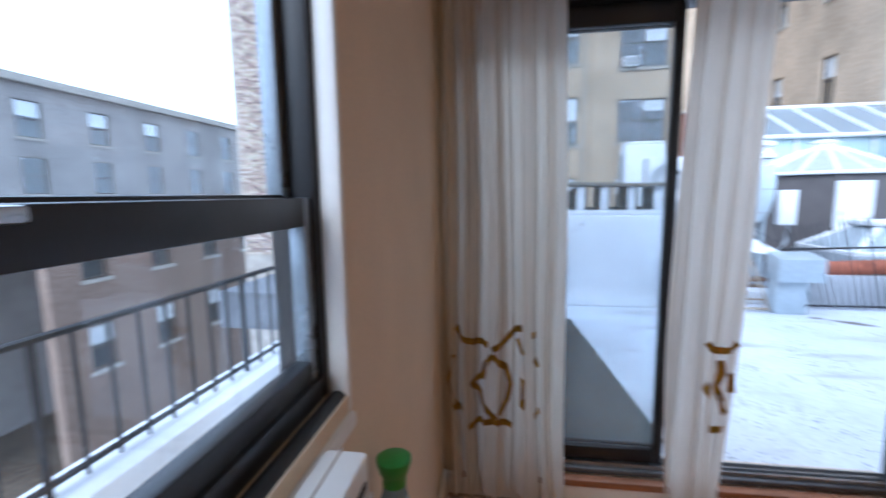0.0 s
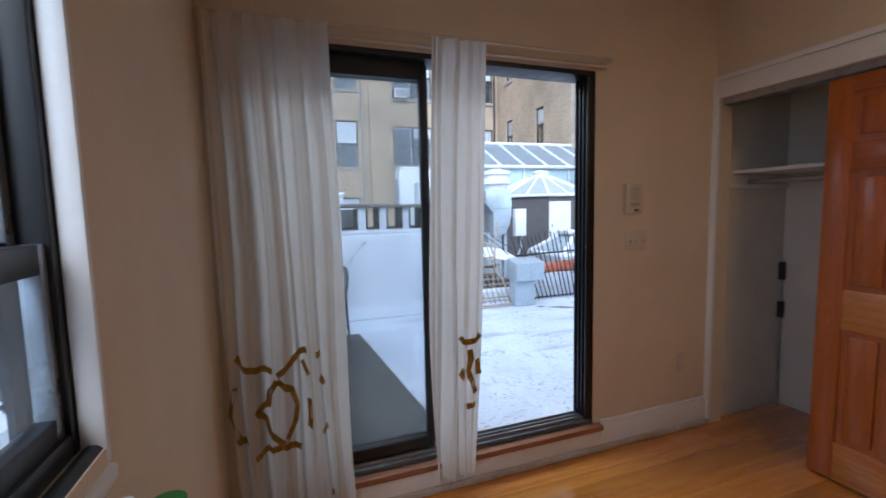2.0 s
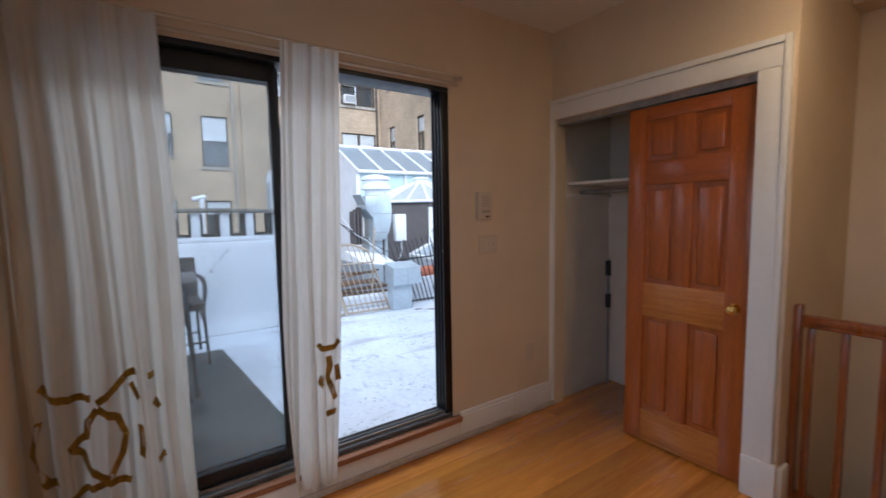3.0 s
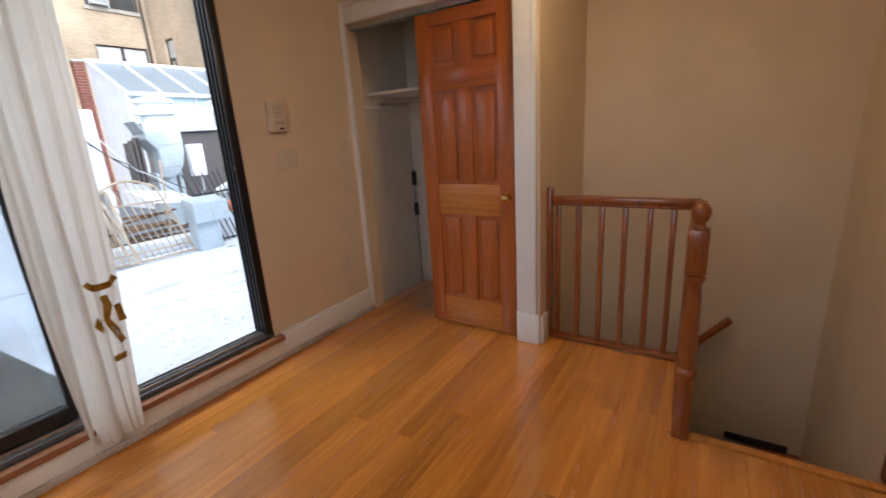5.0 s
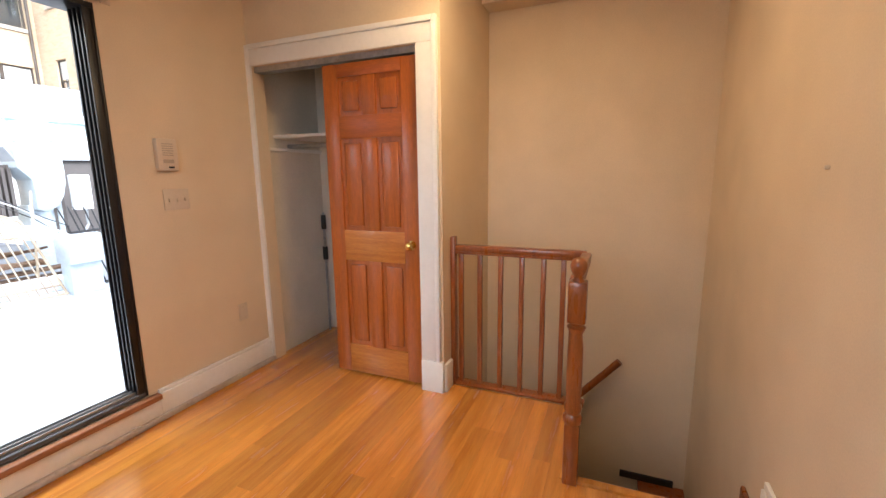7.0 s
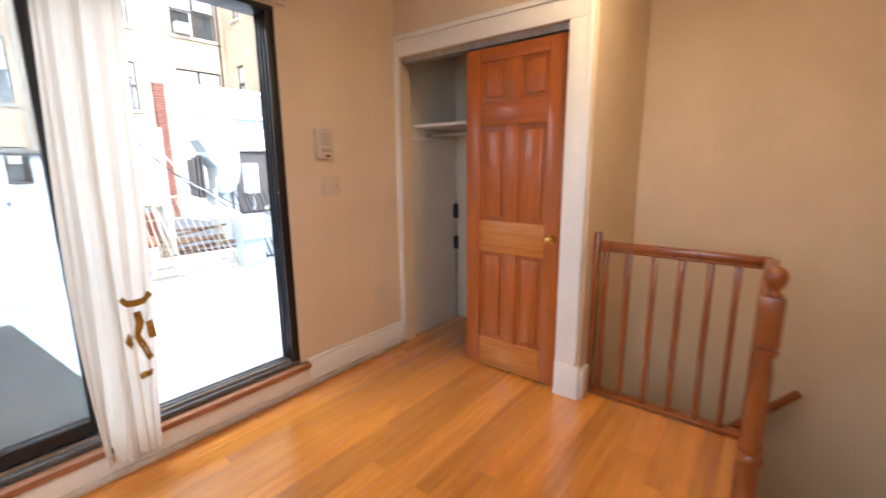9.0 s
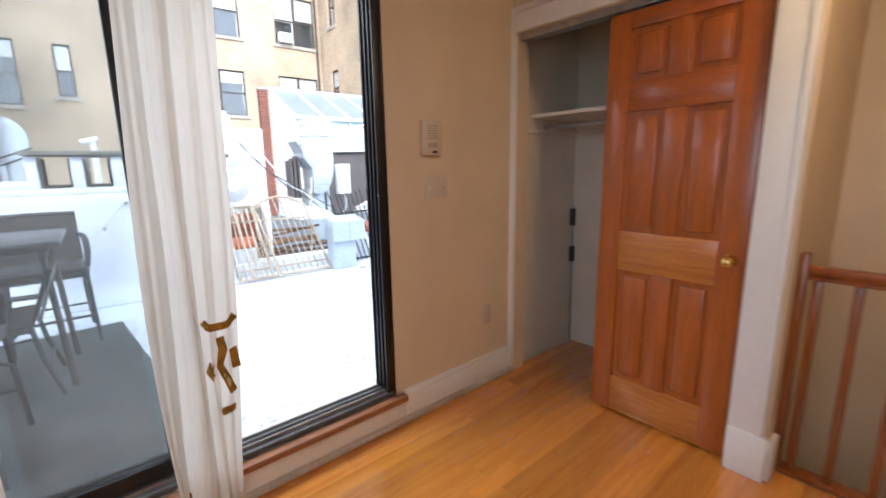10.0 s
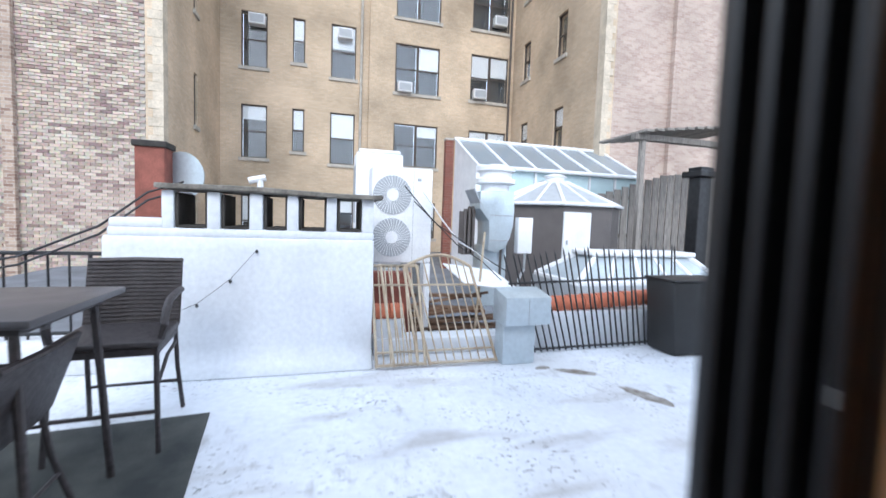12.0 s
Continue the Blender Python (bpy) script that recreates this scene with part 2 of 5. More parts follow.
# the stairs: straight steps, then they turn along the east wall
stairs = base("stairs", (SX, -2.5, -1.2), "dark wooden stairs going down and turning", "stairs", kind="structure")
part("nosing", boxes((SX - 0.012, SX + 0.03, YS, SY + 0.02, -0.03, 0.012), bevel=0.008), OAK, stairs, smooth=True)
for i in range(4):
    part("tread", boxes((SX + 0.02 + 0.225 * i, SX + 0.27 + 0.225 * i, YS, SY, -0.215 - 0.19 * i, -0.19 - 0.19 * i), bevel=0.004), CHERRY, stairs)
    part("riser", boxes((SX + 0.02 + 0.225 * i, SX + 0.035 + 0.225 * i, YS, SY, -0.19 - 0.19 * i, -0.03 - 0.19 * i if i else -0.03)), TRIM, stairs)
for i in range(5):
    part("tread", boxes((AX + 0.05, XE, SY - 0.68 + 0.25 * i if i else YS, SY - 0.40 + 0.25 * i, -0.98 - 0.19 * i, -0.95 - 0.19 * i), bevel=0.004), CHERRY, stairs)
part("skirting", boxes((XE - 0.02, XE, -2.78, -2.42, -0.95, -0.90), bevel=0.004), BLACKPL, stairs, "dark brown skirting")
part("stringer", boxes((SX + 0.03, SX + 0.16, YS, YS + 0.02, -0.06, 0.055), bevel=0.01), CHERRY, stairs)
hr = base("wall_handrail", (XE, -2.2, -0.2), "round red-brown handrail on brackets on the stair wall", "handrail")
bm = bmesh.new()
rod(bm, (XE - 0.07, -2.37, -0.01), (XE - 0.07, -1.62, -0.88), 0.026, n=14)
part("bar", bm, CHERRY, hr, smooth=True)
part("bracket", rods([((XE, -2.2, -0.26), (XE - 0.07, -2.2, -0.21))], 0.008), BRASS, hr)
part("bracket", rods([((XE, -1.7, -0.83), (XE - 0.07, -1.7, -0.79))], 0.008), BRASS, hr)

# ---- ceiling light of the room ----
LX, LY = 0.45, -1.75
cl = base("ceiling_light", (LX, LY, ZC), "round flush opal ceiling light, switched on", "ceiling light")
part("rim", lathe(bmesh.new(), (LX, LY, 0), ((0.17, ZC), (0.175, ZC - 0.02), (0.16, ZC - 0.035)), n=28), TRIM, cl, smooth=True)
OPAL = bpy.data.materials.new("opal_glass_lit")
OPAL.use_nodes = True
OPAL.node_tree.nodes["Principled BSDF"].inputs["Emission Color"].default_value = (1, 0.72, 0.42, 1)
OPAL.node_tree.nodes["Principled BSDF"].inputs["Emission Strength"].default_value = 3
part("diffuser", lathe(bmesh.new(), (LX, LY, 0), ((0.158, ZC - 0.036), (0.14, ZC - 0.06), (0.09, ZC - 0.078), (0.02, ZC - 0.084)), n=28), OPAL, cl, smooth=True)
bulb = bpy.data.lights.new("ceiling_bulb", "AREA")
bulb.shape, bulb.size, bulb.energy, bulb.color = "DISK", 0.3, 6.0, (1, 0.69, 0.38)
lamp = new("ceiling_bulb", bulb)
lamp.matrix_world = pose(LX, LY, ZC - 0.09)

# added fill lamp outside the door's head, boosting the sky's light on the floor
door_fill = bpy.data.lights.new("door_sky_light", "AREA")
door_fill.shape, door_fill.size, door_fill.size_y, door_fill.energy, door_fill.color = "RECTANGLE", 1.7, 0.5, 16, (0.93, 0.97, 1.0)
door_fill_ob = new("door_sky_light", door_fill)
door_fill_ob.matrix_world = pose(-0.85, 0.60, 2.62, -38, 0, 0)

# a second added fill lamp, outside the west window, on top of the sky
west_in = bpy.data.lights.new("window_sky_light", "AREA")
west_in.shape, west_in.size, west_in.size_y, west_in.energy, west_in.color = "RECTANGLE", 1.1, 0.9, 2.5, (0.90, 0.95, 1.0)
west_in_ob = new("window_sky_light", west_in)
west_in_ob.matrix_world = pose(XW - 0.25, -1.7, 1.75, 0, -62, 0)

# ---- glazed sliding door ----
door = base("sliding_door_1", (-0.9, 0.06, DB), "black aluminium sliding glass door, one panel slid open", "door", kind="structure")
bm = boxes((DL, DR, 0.0, 0.152, DT - 0.025, DT), (DL, DL + 0.03, 0.0, 0.115, DB, DT - 0.025), (DR - 0.012, DR, 0.0, 0.152, DB, DT - 0.025), bevel=0.003)
part("door_frame", bm, BLACK, door, smooth=True)
part("threshold", boxes((DL + 0.03, DR - 0.012, 0.0, 0.115, DB, DB + 0.022), bevel=0.003), DARKALU, door, "dull grey aluminium threshold", smooth=True)
for y in (0.004, 0.035, 0.068, 0.101):
    part("jamb_rib", boxes((DR - 0.05, DR - 0.012, y, y + 0.011, DB + 0.022, DT - 0.025), bevel=0.003), BLACK, door, smooth=True)
for y in (0.022, 0.054, 0.088):
    part("track_rail", boxes((DL + 0.03, DR - 0.05, y, y + 0.006, DB + 0.022, DB + 0.040)), STEEL, door)


part("strike_plate", boxes((DR - 0.0515, DR - 0.0495, 0.0065, 0.0100, 1.178, 1.192), bevel=0.0005), STEEL, door, "small steel strike plate")


def panel(x0, x1, y, glass):
    p = part("glazed_panel", boxes((x0, x0 + 0.05, y, y + 0.035, DB + 0.045, DT - 0.03), (x1 - 0.032, x1, y, y + 0.035, DB + 0.045, DT - 0.03),
                                   (x0 + 0.05, x1 - 0.032, y, y + 0.035, DB + 0.045, DB + 0.105), (x0 + 0.05, x1 - 0.032, y, y + 0.035, DT - 0.11, DT - 0.03), bevel=0.004), BLACK, door, smooth=True)
    g = part("pane", boxes((x0 + 0.05, x1 - 0.032, y + 0.014, y + 0.020, DB + 0.105, DT - 0.11)), glass, p)
    g.visible_shadow = False
    return p


panel(DL + 0.03, -0.93, 0.072, HAZED)
panel(DL + 0.08, -0.95, 0.034, GLASS)
setting("door_sill", boxes((DL - 0.03, 0.045, -0.045, 0.0, 0.128, 0.160), bevel=0.006), SILLWOOD, "worn reddish wooden sill board under the door", "sill", True)

# ---- sash window in the west wall ----
win = base("window_1", (XW - 0.1, -1.8, WZ0), "black framed sash window with white reveals", "window", kind="structure")
fx0, fx1 = XW - 0.115, XW - 0.036
part("window_frame", boxes((fx0, fx1, WY1 - 0.028, WY1, WZ0, WZ1), (fx0, fx1, WY0, WY0 + 0.028, WZ0, WZ1), (fx0, fx1, WY0 + 0.028, WY1 - 0.028, WZ1 - 0.05, WZ1), (fx0, fx1, WY0 + 0.028, WY1 - 0.028, WZ0, WZ0 + 0.04), bevel=0.004), BLACK, win, smooth=True)
for nm, z0, z1, xo in (("upper_sash", 1.335, WZ1 - 0.05, 0.008), ("lower_sash", WZ0 + 0.03, 1.375, 0.042)):
    xa = fx0 + xo
    y0, y1 = WY0 + 0.028, WY1 - 0.028
    sash = part(nm, boxes((xa, xa + 0.03, y0 + 0.022, y1 - 0.022, z0, z0 + 0.045), (xa, xa + 0.03, y0 + 0.022, y1 - 0.022, z1 - 0.045, z1), bevel=0.003), BLACK, win, smooth=True)
    for ya, yb in ((y0, y0 + 0.022), (y1 - 0.022, y1)):
        part("stile", boxes((xa + 0.001, xa + 0.029, ya, yb, z0, z1), bevel=0.003), REFLECTGREY, sash, "sash stile, grey-blue in place of a reflection", smooth=True)
    g = part("pane", boxes((xa + 0.012, xa + 0.018, y0 + 0.022, y1 - 0.022, z0 + 0.045, z1 - 0.045)), GLASS, sash)
    g.visible_shadow = False
bm = bmesh.new()
rod(bm, (XW - 0.018, WY0, WZ0 - 0.008), (XW - 0.018, WY1 - 0.005, WZ0 - 0.008), 0.017, n=14)
part("weather_seal", bm, BLACKPL, win, "black rounded rubber seal", smooth=True)
part("window_sill", boxes((fx1, XW + 0.012, WY0, WY1, WZ0 - 0.06, WZ0 - 0.03), bevel=0.008), TRIM, win, smooth=True)
part("reveal", boxes((fx1, XW + 0.003, WY1 - 0.014, WY1 + 0.002, WZ0 - 0.03, WZ1), bevel=0.006), TRIM, win, "white painted rounded reveal", smooth=True)
part("latch", boxes((fx0 + 0.072, fx0 + 0.085, -1.64, -1.56, 1.362, 1.374), bevel=0.003), STEEL, win, "small steel sash latch", smooth=True)

# ---- trim ----
bm = boxes((0.047, XC, -0.022, 0, 0.02, 0.152), (0.047, XC, -0.016, 0, 0.152, 0.175), (XW, 0.047, -0.022, 0, 0.02, 0.128), bevel=0.003)
setting("baseboard_north", bm, TRIM, "white painted baseboard with a moulded top", "baseboard", True)
bm = bmesh.new()
box(bm, XW, XC, -0.040, 0.0, 0.0, 0.034, bevel=0.009)
# Darker and browner than TRIM: the shade under the sill is in this colour.
setting("shoe_moulding", bm, mat("sill_shaded_trim_paint", (0.60, 0.54, 0.47), 0.5, var=0.10, scale=4, fine=60, bump=0.1, tint=(0.42, 0.34, 0.27)), "white shoe moulding along the floor, toned down for the sill's shade", "trim", True)
setting("baseboard_south", boxes((XW, 0.30, YS, YS + 0.022, 0, 0.215), (XW, 0.30, YS, YS + 0.015, 0.215, 0.245), bevel=0.003), TRIM, "tall white painted baseboard", "baseboard", True)
setting("baseboard_west", boxes((XW, XW + 0.02, -1.1, -0.022, 0, 0.15), bevel=0.003), TRIM, "white painted baseboard", "baseboard", True)
cas = base("closet_casing", (XC, -0.6, 0), "white painted door casing with plinth blocks", "trim", kind="structure")
part("side_casing", boxes((XC - 0.02, XC, CO1, CO1 + 0.04, 0, COT + 0.13), bevel=0.003), TRIM, cas, smooth=True)
part("side_casing", boxes((XC - 0.02, XC, CO0 - 0.10, CO0, 0.2, COT), (XC - 0.03, XC, CO0 - 0.128, CO0 - 0.10, 0.2, COT + 0.13), bevel=0.004), TRIM, cas, smooth=True)
part("head_casing", boxes((XC - 0.02, XC, CO0 - 0.10, CO1, COT, COT + 0.10), (XC - 0.03, XC, CO0 - 0.10, CO1, COT + 0.10, COT + 0.13), bevel=0.004), TRIM, cas, smooth=True)
part("plinth_block", boxes((XC - 0.028, XC, CO0 - 0.145, CO0, 0, 0.2), bevel=0.005), TRIM, cas, smooth=True)
setting("baseboard_return", boxes((XC, XC + 0.1, -1.39, -1.37, 0, 0.18), bevel=0.004), TRIM, "short white baseboard at the wall corner", "baseboard", True)
setting("closet_track", boxes((XC + 0.02, XC + 0.09, CO0, CO1, COT - 0.035, COT)), STEEL, "zinc sliding door track", "track")

# ---- six-panel closet door ----
cd = base("closet_door", (0.93, -0.9, 0.01), "orange-stained six-panel pine door on a closet track", "door")
dx0, dx1, dy0, dy1 = 0.915, 0.950, -1.215, -0.57
z = [0.012, 0.205, 0.785, 0.98, 1.55, 1.685, 1.915, 1.99]
mid = (dy0 + dy1) / 2
st = 0.105
part("stile", boxes((dx0, dx1, dy0, dy0 + st, z[0], z[7]), bevel=0.003), PINE, cd, smooth=True)
part("stile", boxes((dx0, dx1, dy1 - st, dy1, z[0], z[7]), bevel=0.003), PINE, cd, smooth=True)
for a, b in ((z[0], z[1]), (z[2], z[3]), (z[4], z[5]), (z[6], z[7])):
    part("rail", boxes((dx0, dx1, dy0 + st, dy1 - st, a, b), bevel=0.003), PINEX if b < 1.2 else PINER, cd, smooth=True)
for a, b in ((z[1], z[2]), (z[3], z[4]), (z[5], z[6])):
    part("mullion", boxes((dx0, dx1, mid - 0.045, mid + 0.045, a, b), bevel=0.003), PINE, cd, smooth=True)
    for c0, c1 in ((dy0 + st, mid - 0.045), (mid + 0.045, dy1 - st)):
        bm = boxes((dx0 + 0.014, dx1 - 0.008, c0, c1, a, b))
        box(bm, dx0 + 0.005, dx0 + 0.016, c0 + 0.028, c1 - 0.028, a + 0.028, b - 0.028, bevel=0.009)
        part("raised_panel", bm, PINE, cd, smooth=True)
bm = bmesh.new()
rod(bm, (dx0, -1.16, 0.905), (dx0 - 0.006, -1.16, 0.905), 0.028, n=20)
rod(bm, (dx0 - 0.006, -1.16, 0.905), (dx0 - 0.03, -1.16, 0.905), 0.010, n=12)
geo = bmesh.ops.create_uvsphere(bm, u_segments=18, v_segments=12, radius=0.026)["verts"]
for v in geo:
    v.co = Vector((dx0 - 0.045 + v.co.x * 0.8, -1.16 + v.co.y, 0.905 + v.co.z))
part("knob", bm, BRASS, cd, "polished brass knob", smooth=True)

# ---- closet inside ----
sh = base("closet_shelf", (1.35, -0.5, 1.605), "white painted closet shelf on cleats", "shelf")
part("board", boxes((1.09, 1.60, -1.27, 0.02, 1.595, 1.615), bevel=0.002), TRIM, sh)
part("cleat", boxes((0.995, 1.60, 0.0, 0.02, 1.505, 1.53), bevel=0.002), TRIM, sh)
bm = bmesh.new()
rod(bm, (1.24, -1.27, 1.545), (1.24, 0.02, 1.545), 0.016, n=14)
tagged(link("closet_rod", bm, STEEL, True), "dark steel hanging rod under the shelf", "closet rod")

# ---- railing round the stairwell ----
rail = base("stair_railing", (AX, -1.8, 0), "red-brown varnished wooden stair railing with square balusters", "railing")
part("half_post", boxes((AX - 0.035, AX + 0.02, -1.40, -1.372, 0, 0.955), bevel=0.005), CHERRY, rail, smooth=True)
for nm, x0, x1, y0, y1 in (("handrail", AX - 0.03, AX + 0.03, -2.16, -1.40), ("handrail", 0.40, AX - 0.03, SY - 0.04, SY + 0.012)):
    part(nm, boxes((x0, x1, y0, y1, 0.865, 0.905), (x0, x1, y0, y1, 0.85, 0.868), bevel=0.01), CHERRY, rail, smooth=True)
part("shoe_rail", boxes((AX - 0.03, AX + 0.04, -2.18, -1.37, 0.0, 0.02), bevel=0.004), CHERRY, rail, smooth=True)
for y in (-1.432, -1.552, -1.680, -1.805, -1.930, -2.040):
    part("baluster", boxes((AX - 0.014, AX + 0.014, y - 0.014, y + 0.014, 0.02, 0.86), bevel=0.003), CHERRY, rail, smooth=True)
for x in (0.50, 0.62, 0.74, 0.86, 0.98):
    part("baluster", boxes((x - 0.014, x + 0.014, SY - 0.014, SY + 0.014, 0.0, 0.86), bevel=0.003), CHERRY, rail, smooth=True)
NX, NY = 0.372, -2.172
newel = base("newel_post", (NX, NY, 0), "turned red-brown newel post with a ball top", "newel post")
part("base_block", boxes((NX - 0.031, NX + 0.031, NY - 0.031, NY + 0.031, 0.0, 0.28), bevel=0.004), CHERRY, newel, smooth=True)
part("shaft", lathe(bmesh.new(), (NX, NY, 0), ((0.034, 0.28), (0.040, 0.295), (0.040, 0.31), (0.030, 0.325), (0.037, 0.345), (0.037, 0.36), (0.031, 0.375), (0.033, 0.50), (0.031, 0.62), (0.025, 0.68), (0.033, 0.695), (0.038, 0.708), (0.028, 0.718), (0.036, 0.73))), CHERRY, newel, smooth=True)
part("top_block", boxes((NX - 0.036, NX + 0.036, NY - 0.036, NY + 0.036, 0.73, 0.90), bevel=0.006), CHERRY, newel, smooth=True)
part("ball", lathe(bmesh.new(), (NX, NY, 0), ((0.026, 0.90), (0.018, 0.912), (0.018, 0.922), (0.027, 0.934), (0.033, 0.952), (0.034, 0.965), (0.030, 0.981), (0.020, 0.992), (0.006, 0.997))), CHERRY, newel, smooth=True)

# ---- oak planks of the floor ----
oak_lengths = {}


def plank(x0, x1, y0, y1):
    ln = round(x1 - x0, 2)
    if ln not in oak_lengths:
        bm = boxes((0, ln - 0.0005, 0.0002, 0.0828, -0.022, 0.0))
        me = bpy.data.meshes.new("plank")
        bm.to_mesh(me)
        bm.free()
        me.materials.append(OAK)
        oak_lengths[ln] = me
    ob = new("plank", oak_lengths[ln])
    ob.location = (x0, y0, random.uniform(-0.0004, 0.0))
    return ob


oak_floor = base("floor", (-0.5, -1.4, 0), "orange oak strip floor with a satin varnish", "floor", kind="structure")
W = 0.083
row, y = 0, 0.0
while y > YS:
    y1, y = y, y - W
    x, end = XW, (1.60 if y > -1.27 and y1 < 0.01 and y > -1.21 else (AX - 0.03 if y > SY - 0.03 else SX - 0.014))
    x -= random.choice((0.1, 0.35, 0.6))
    while x < end - 0.02:
        x1 = min(end, x + random.choice((0.8, 1.1, 1.5, 1.9, 2.3)))
        if end - x1 < 0.2:
            x1 = end
        ob = plank(max(x, XW), x1, y, y1)
        ob.parent = oak_floor
        ob.matrix_parent_inverse = oak_floor.matrix_basis.inverted()
        x = x1

# ---- curtains and rod ----
cr = base("curtain_rod", (-0.9, -0.06, 2.21), "thin pale curtain rod with a bracket at its end", "curtain rod")
bm = bmesh.new()
rod(bm, (XW + 0.01, -0.065, 2.185), (0.055, -0.065, 2.185), 0.007, n=10)
part("bar", bm, PLASTIC, cr, smooth=True)
part("bracket", boxes((0.046, 0.06, -0.075, 0.0, 2.165, 2.195), (0.03, 0.075, -0.006, 0.0, 2.14, 2.21), bevel=0.003), PLASTIC, cr)
part("lower_bar", rods([((XW + 0.01, -0.03, 2.148), (0.04, -0.03, 2.148))], 0.009), PLASTIC, cr)


def fold(u, seed, n):
    return 0.022 * math.sin(2 * math.pi * n * (u + 0.09 * math.sin(5 * u + seed)) + seed) + 0.008 * math.sin(2 * math.pi * n * 1.7 * u + 2 * seed) + 0.003 * math.sin(2 * math.pi * n * 3.3 * u)


def curtain(label, tops, foots, zt, zb, n, seed, bands, waist=(0.0, 0.0), calm=0.0, lift=0.0):
    """tops and foots: the two ends of the cloth at its head and hem; bands: gold outlines in shares of width and metres of height; waist: how far its two edges are drawn in midway."""
    thing = base("curtain", ((tops[0] + tops[1]) / 2, -0.07, zb), label, "curtain", "curtains of the glazed door")

    def at(u, z, out=0.0):
        k = (zt - z) / (zt - zb)
        w = k ** 1.3
        x = (tops[0] + (foots[0] - tops[0]) * w) * (1 - u) + (tops[1] + (foots[1] - tops[1]) * w) * u
        x += (waist[0] * (1 - u) + waist[1] * u) * math.sin(math.pi * k)
        amp = (0.55 + 0.6 * k) * (1 - calm * u * u)
        x += 0.012 * math.sin(9 * u + 3 * z + seed) * k
        y = -0.075 + amp * fold(u + 0.012 * math.sin(3.1 * z + seed), seed, n)
        return Vector((x, y - out, z))

    bm = bmesh.new()
    nu, nz = n * 16, 26
    grid = [[bm.verts.new(at(i / nu, zt - (zt - zb + 0.008 * math.sin(7 * i / n)) * j / nz)) for i in range(nu + 1)] for j in range(nz + 1)]
    for a, b in zip(grid, grid[1:]):
        for i in range(nu):
            bm.faces.new((a[i], a[i + 1], b[i + 1], b[i]))
    part("cloth", bm, CLOTH, thing, smooth=True)
    for line in bands:
        line = [(u, z + lift) for u, z in line]
        bm = bmesh.new()
        steps = []
        for (u0, z0), (u1, z1) in zip(line, line[1:]):
            m = 14
            steps += [(u0 + (u1 - u0) * i / m, z0 + (z1 - z0) * i / m) for i in range(m)]
        steps.append(line[-1])
        prev = None
        for i, (u, z) in enumerate(steps):
            u2, z2 = steps[min(i + 1, len(steps) - 1)]
            u1, z1 = steps[max(i - 1, 0)]
            du, dz = (u2 - u1) * (foots[1] - foots[0]) * 1.5, z2 - z1
            ln = math.hypot(du, dz) or 1
            ox, oz = -dz / ln * 0.014, du / ln * 0.014
            a, b = bm.verts.new(at(u + ox / (foots[1] - foots[0]) / 1.5, z + oz, 0.004)), bm.verts.new(at(u - ox / (foots[1] - foots[0]) / 1.5, z - oz, 0.004))
            if prev:
                bm.faces.new((prev[0], prev[1], b, a))
            prev = (a, b)
        bmesh.ops.solidify(bm, geom=bm.faces[:], thickness=0.0012)
        part("gold_band", bm, GOLD, thing, "mustard gold embroidered band", smooth=True)
    return thing


curtain("long white linen curtain with a gold ogee pattern near its hem", (-1.87, -1.40), (-1.85, -1.36), 2.178, 0.085, 6, 0.7,
        [[(0.385, 0.622), (0.330, 0.576), (0.318, 0.525), (0.226, 0.490), (0.294, 0.454), (0.318, 0.403), (0.385, 0.362), (0.428, 0.347)], [(0.385, 0.622), (0.489, 0.566), (0.525, 0.495), (0.501, 0.423), (0.428, 0.347)],
         [(0.086, 0.734), (0.123, 0.694), (0.233, 0.673), (0.355, 0.668)], [(0.385, 0.643), (0.489, 0.683), (0.562, 0.724), (0.635, 0.740)], [(0.062, 0.617), (0.025, 0.566), (-0.018, 0.495), (0.025, 0.444), (0.062, 0.383), (0.123, 0.362)],
         [(0.184, 0.296), (0.294, 0.321), (0.416, 0.337), (0.537, 0.306)], [(0.586, 0.689), (0.635, 0.627)], [(0.623, 0.525), (0.623, 0.444), (0.611, 0.393)], [(0.721, 0.709), (0.769, 0.709)], [(0.745, 0.607), (0.782, 0.566)], [(0.721, 0.362), (0.782, 0.372)]], lift=0.095)
curtain("narrow white linen curtain gathered between the door panels", (-0.955, -0.685), (-0.985, -0.765), 2.178, 0.09, 4, 2.1,
        [[(0.60, 0.755), (0.66, 0.735), (0.78, 0.725), (0.90, 0.735), (0.97, 0.76)], [(0.80, 0.69), (0.83, 0.64), (0.78, 0.585), (0.86, 0.53), (0.93, 0.47)], [(0.67, 0.60), (0.61, 0.565), (0.68, 0.545)],
         [(0.93, 0.64), (0.97, 0.56)], [(0.76, 0.395), (0.85, 0.41), (0.95, 0.405)]], (-0.025, -0.002), 0.8, 0.04)

# ---- small fittings on the walls ----
ic = base("intercom", (0.25, 0, 1.43), "ivory wall intercom with a speaker grille", "intercom")
part("case", boxes((0.195, 0.31, -0.03, 0, 1.365, 1.535), bevel=0.006), PLASTIC, ic, smooth=True)
for i in range(6):
    part("grille_slot", boxes((0.222, 0.283, -0.0315, -0.029, 1.445 + 0.012 * i, 1.450 + 0.012 * i)), GREYPL, ic)
part("label_strip", boxes((0.222, 0.283, -0.0315, -0.029, 1.405, 1.425)), GREYPL, ic)
part("button", boxes((0.25, 0.28, -0.034, -0.029, 1.378, 1.388), bevel=0.001), BLACKPL, ic)
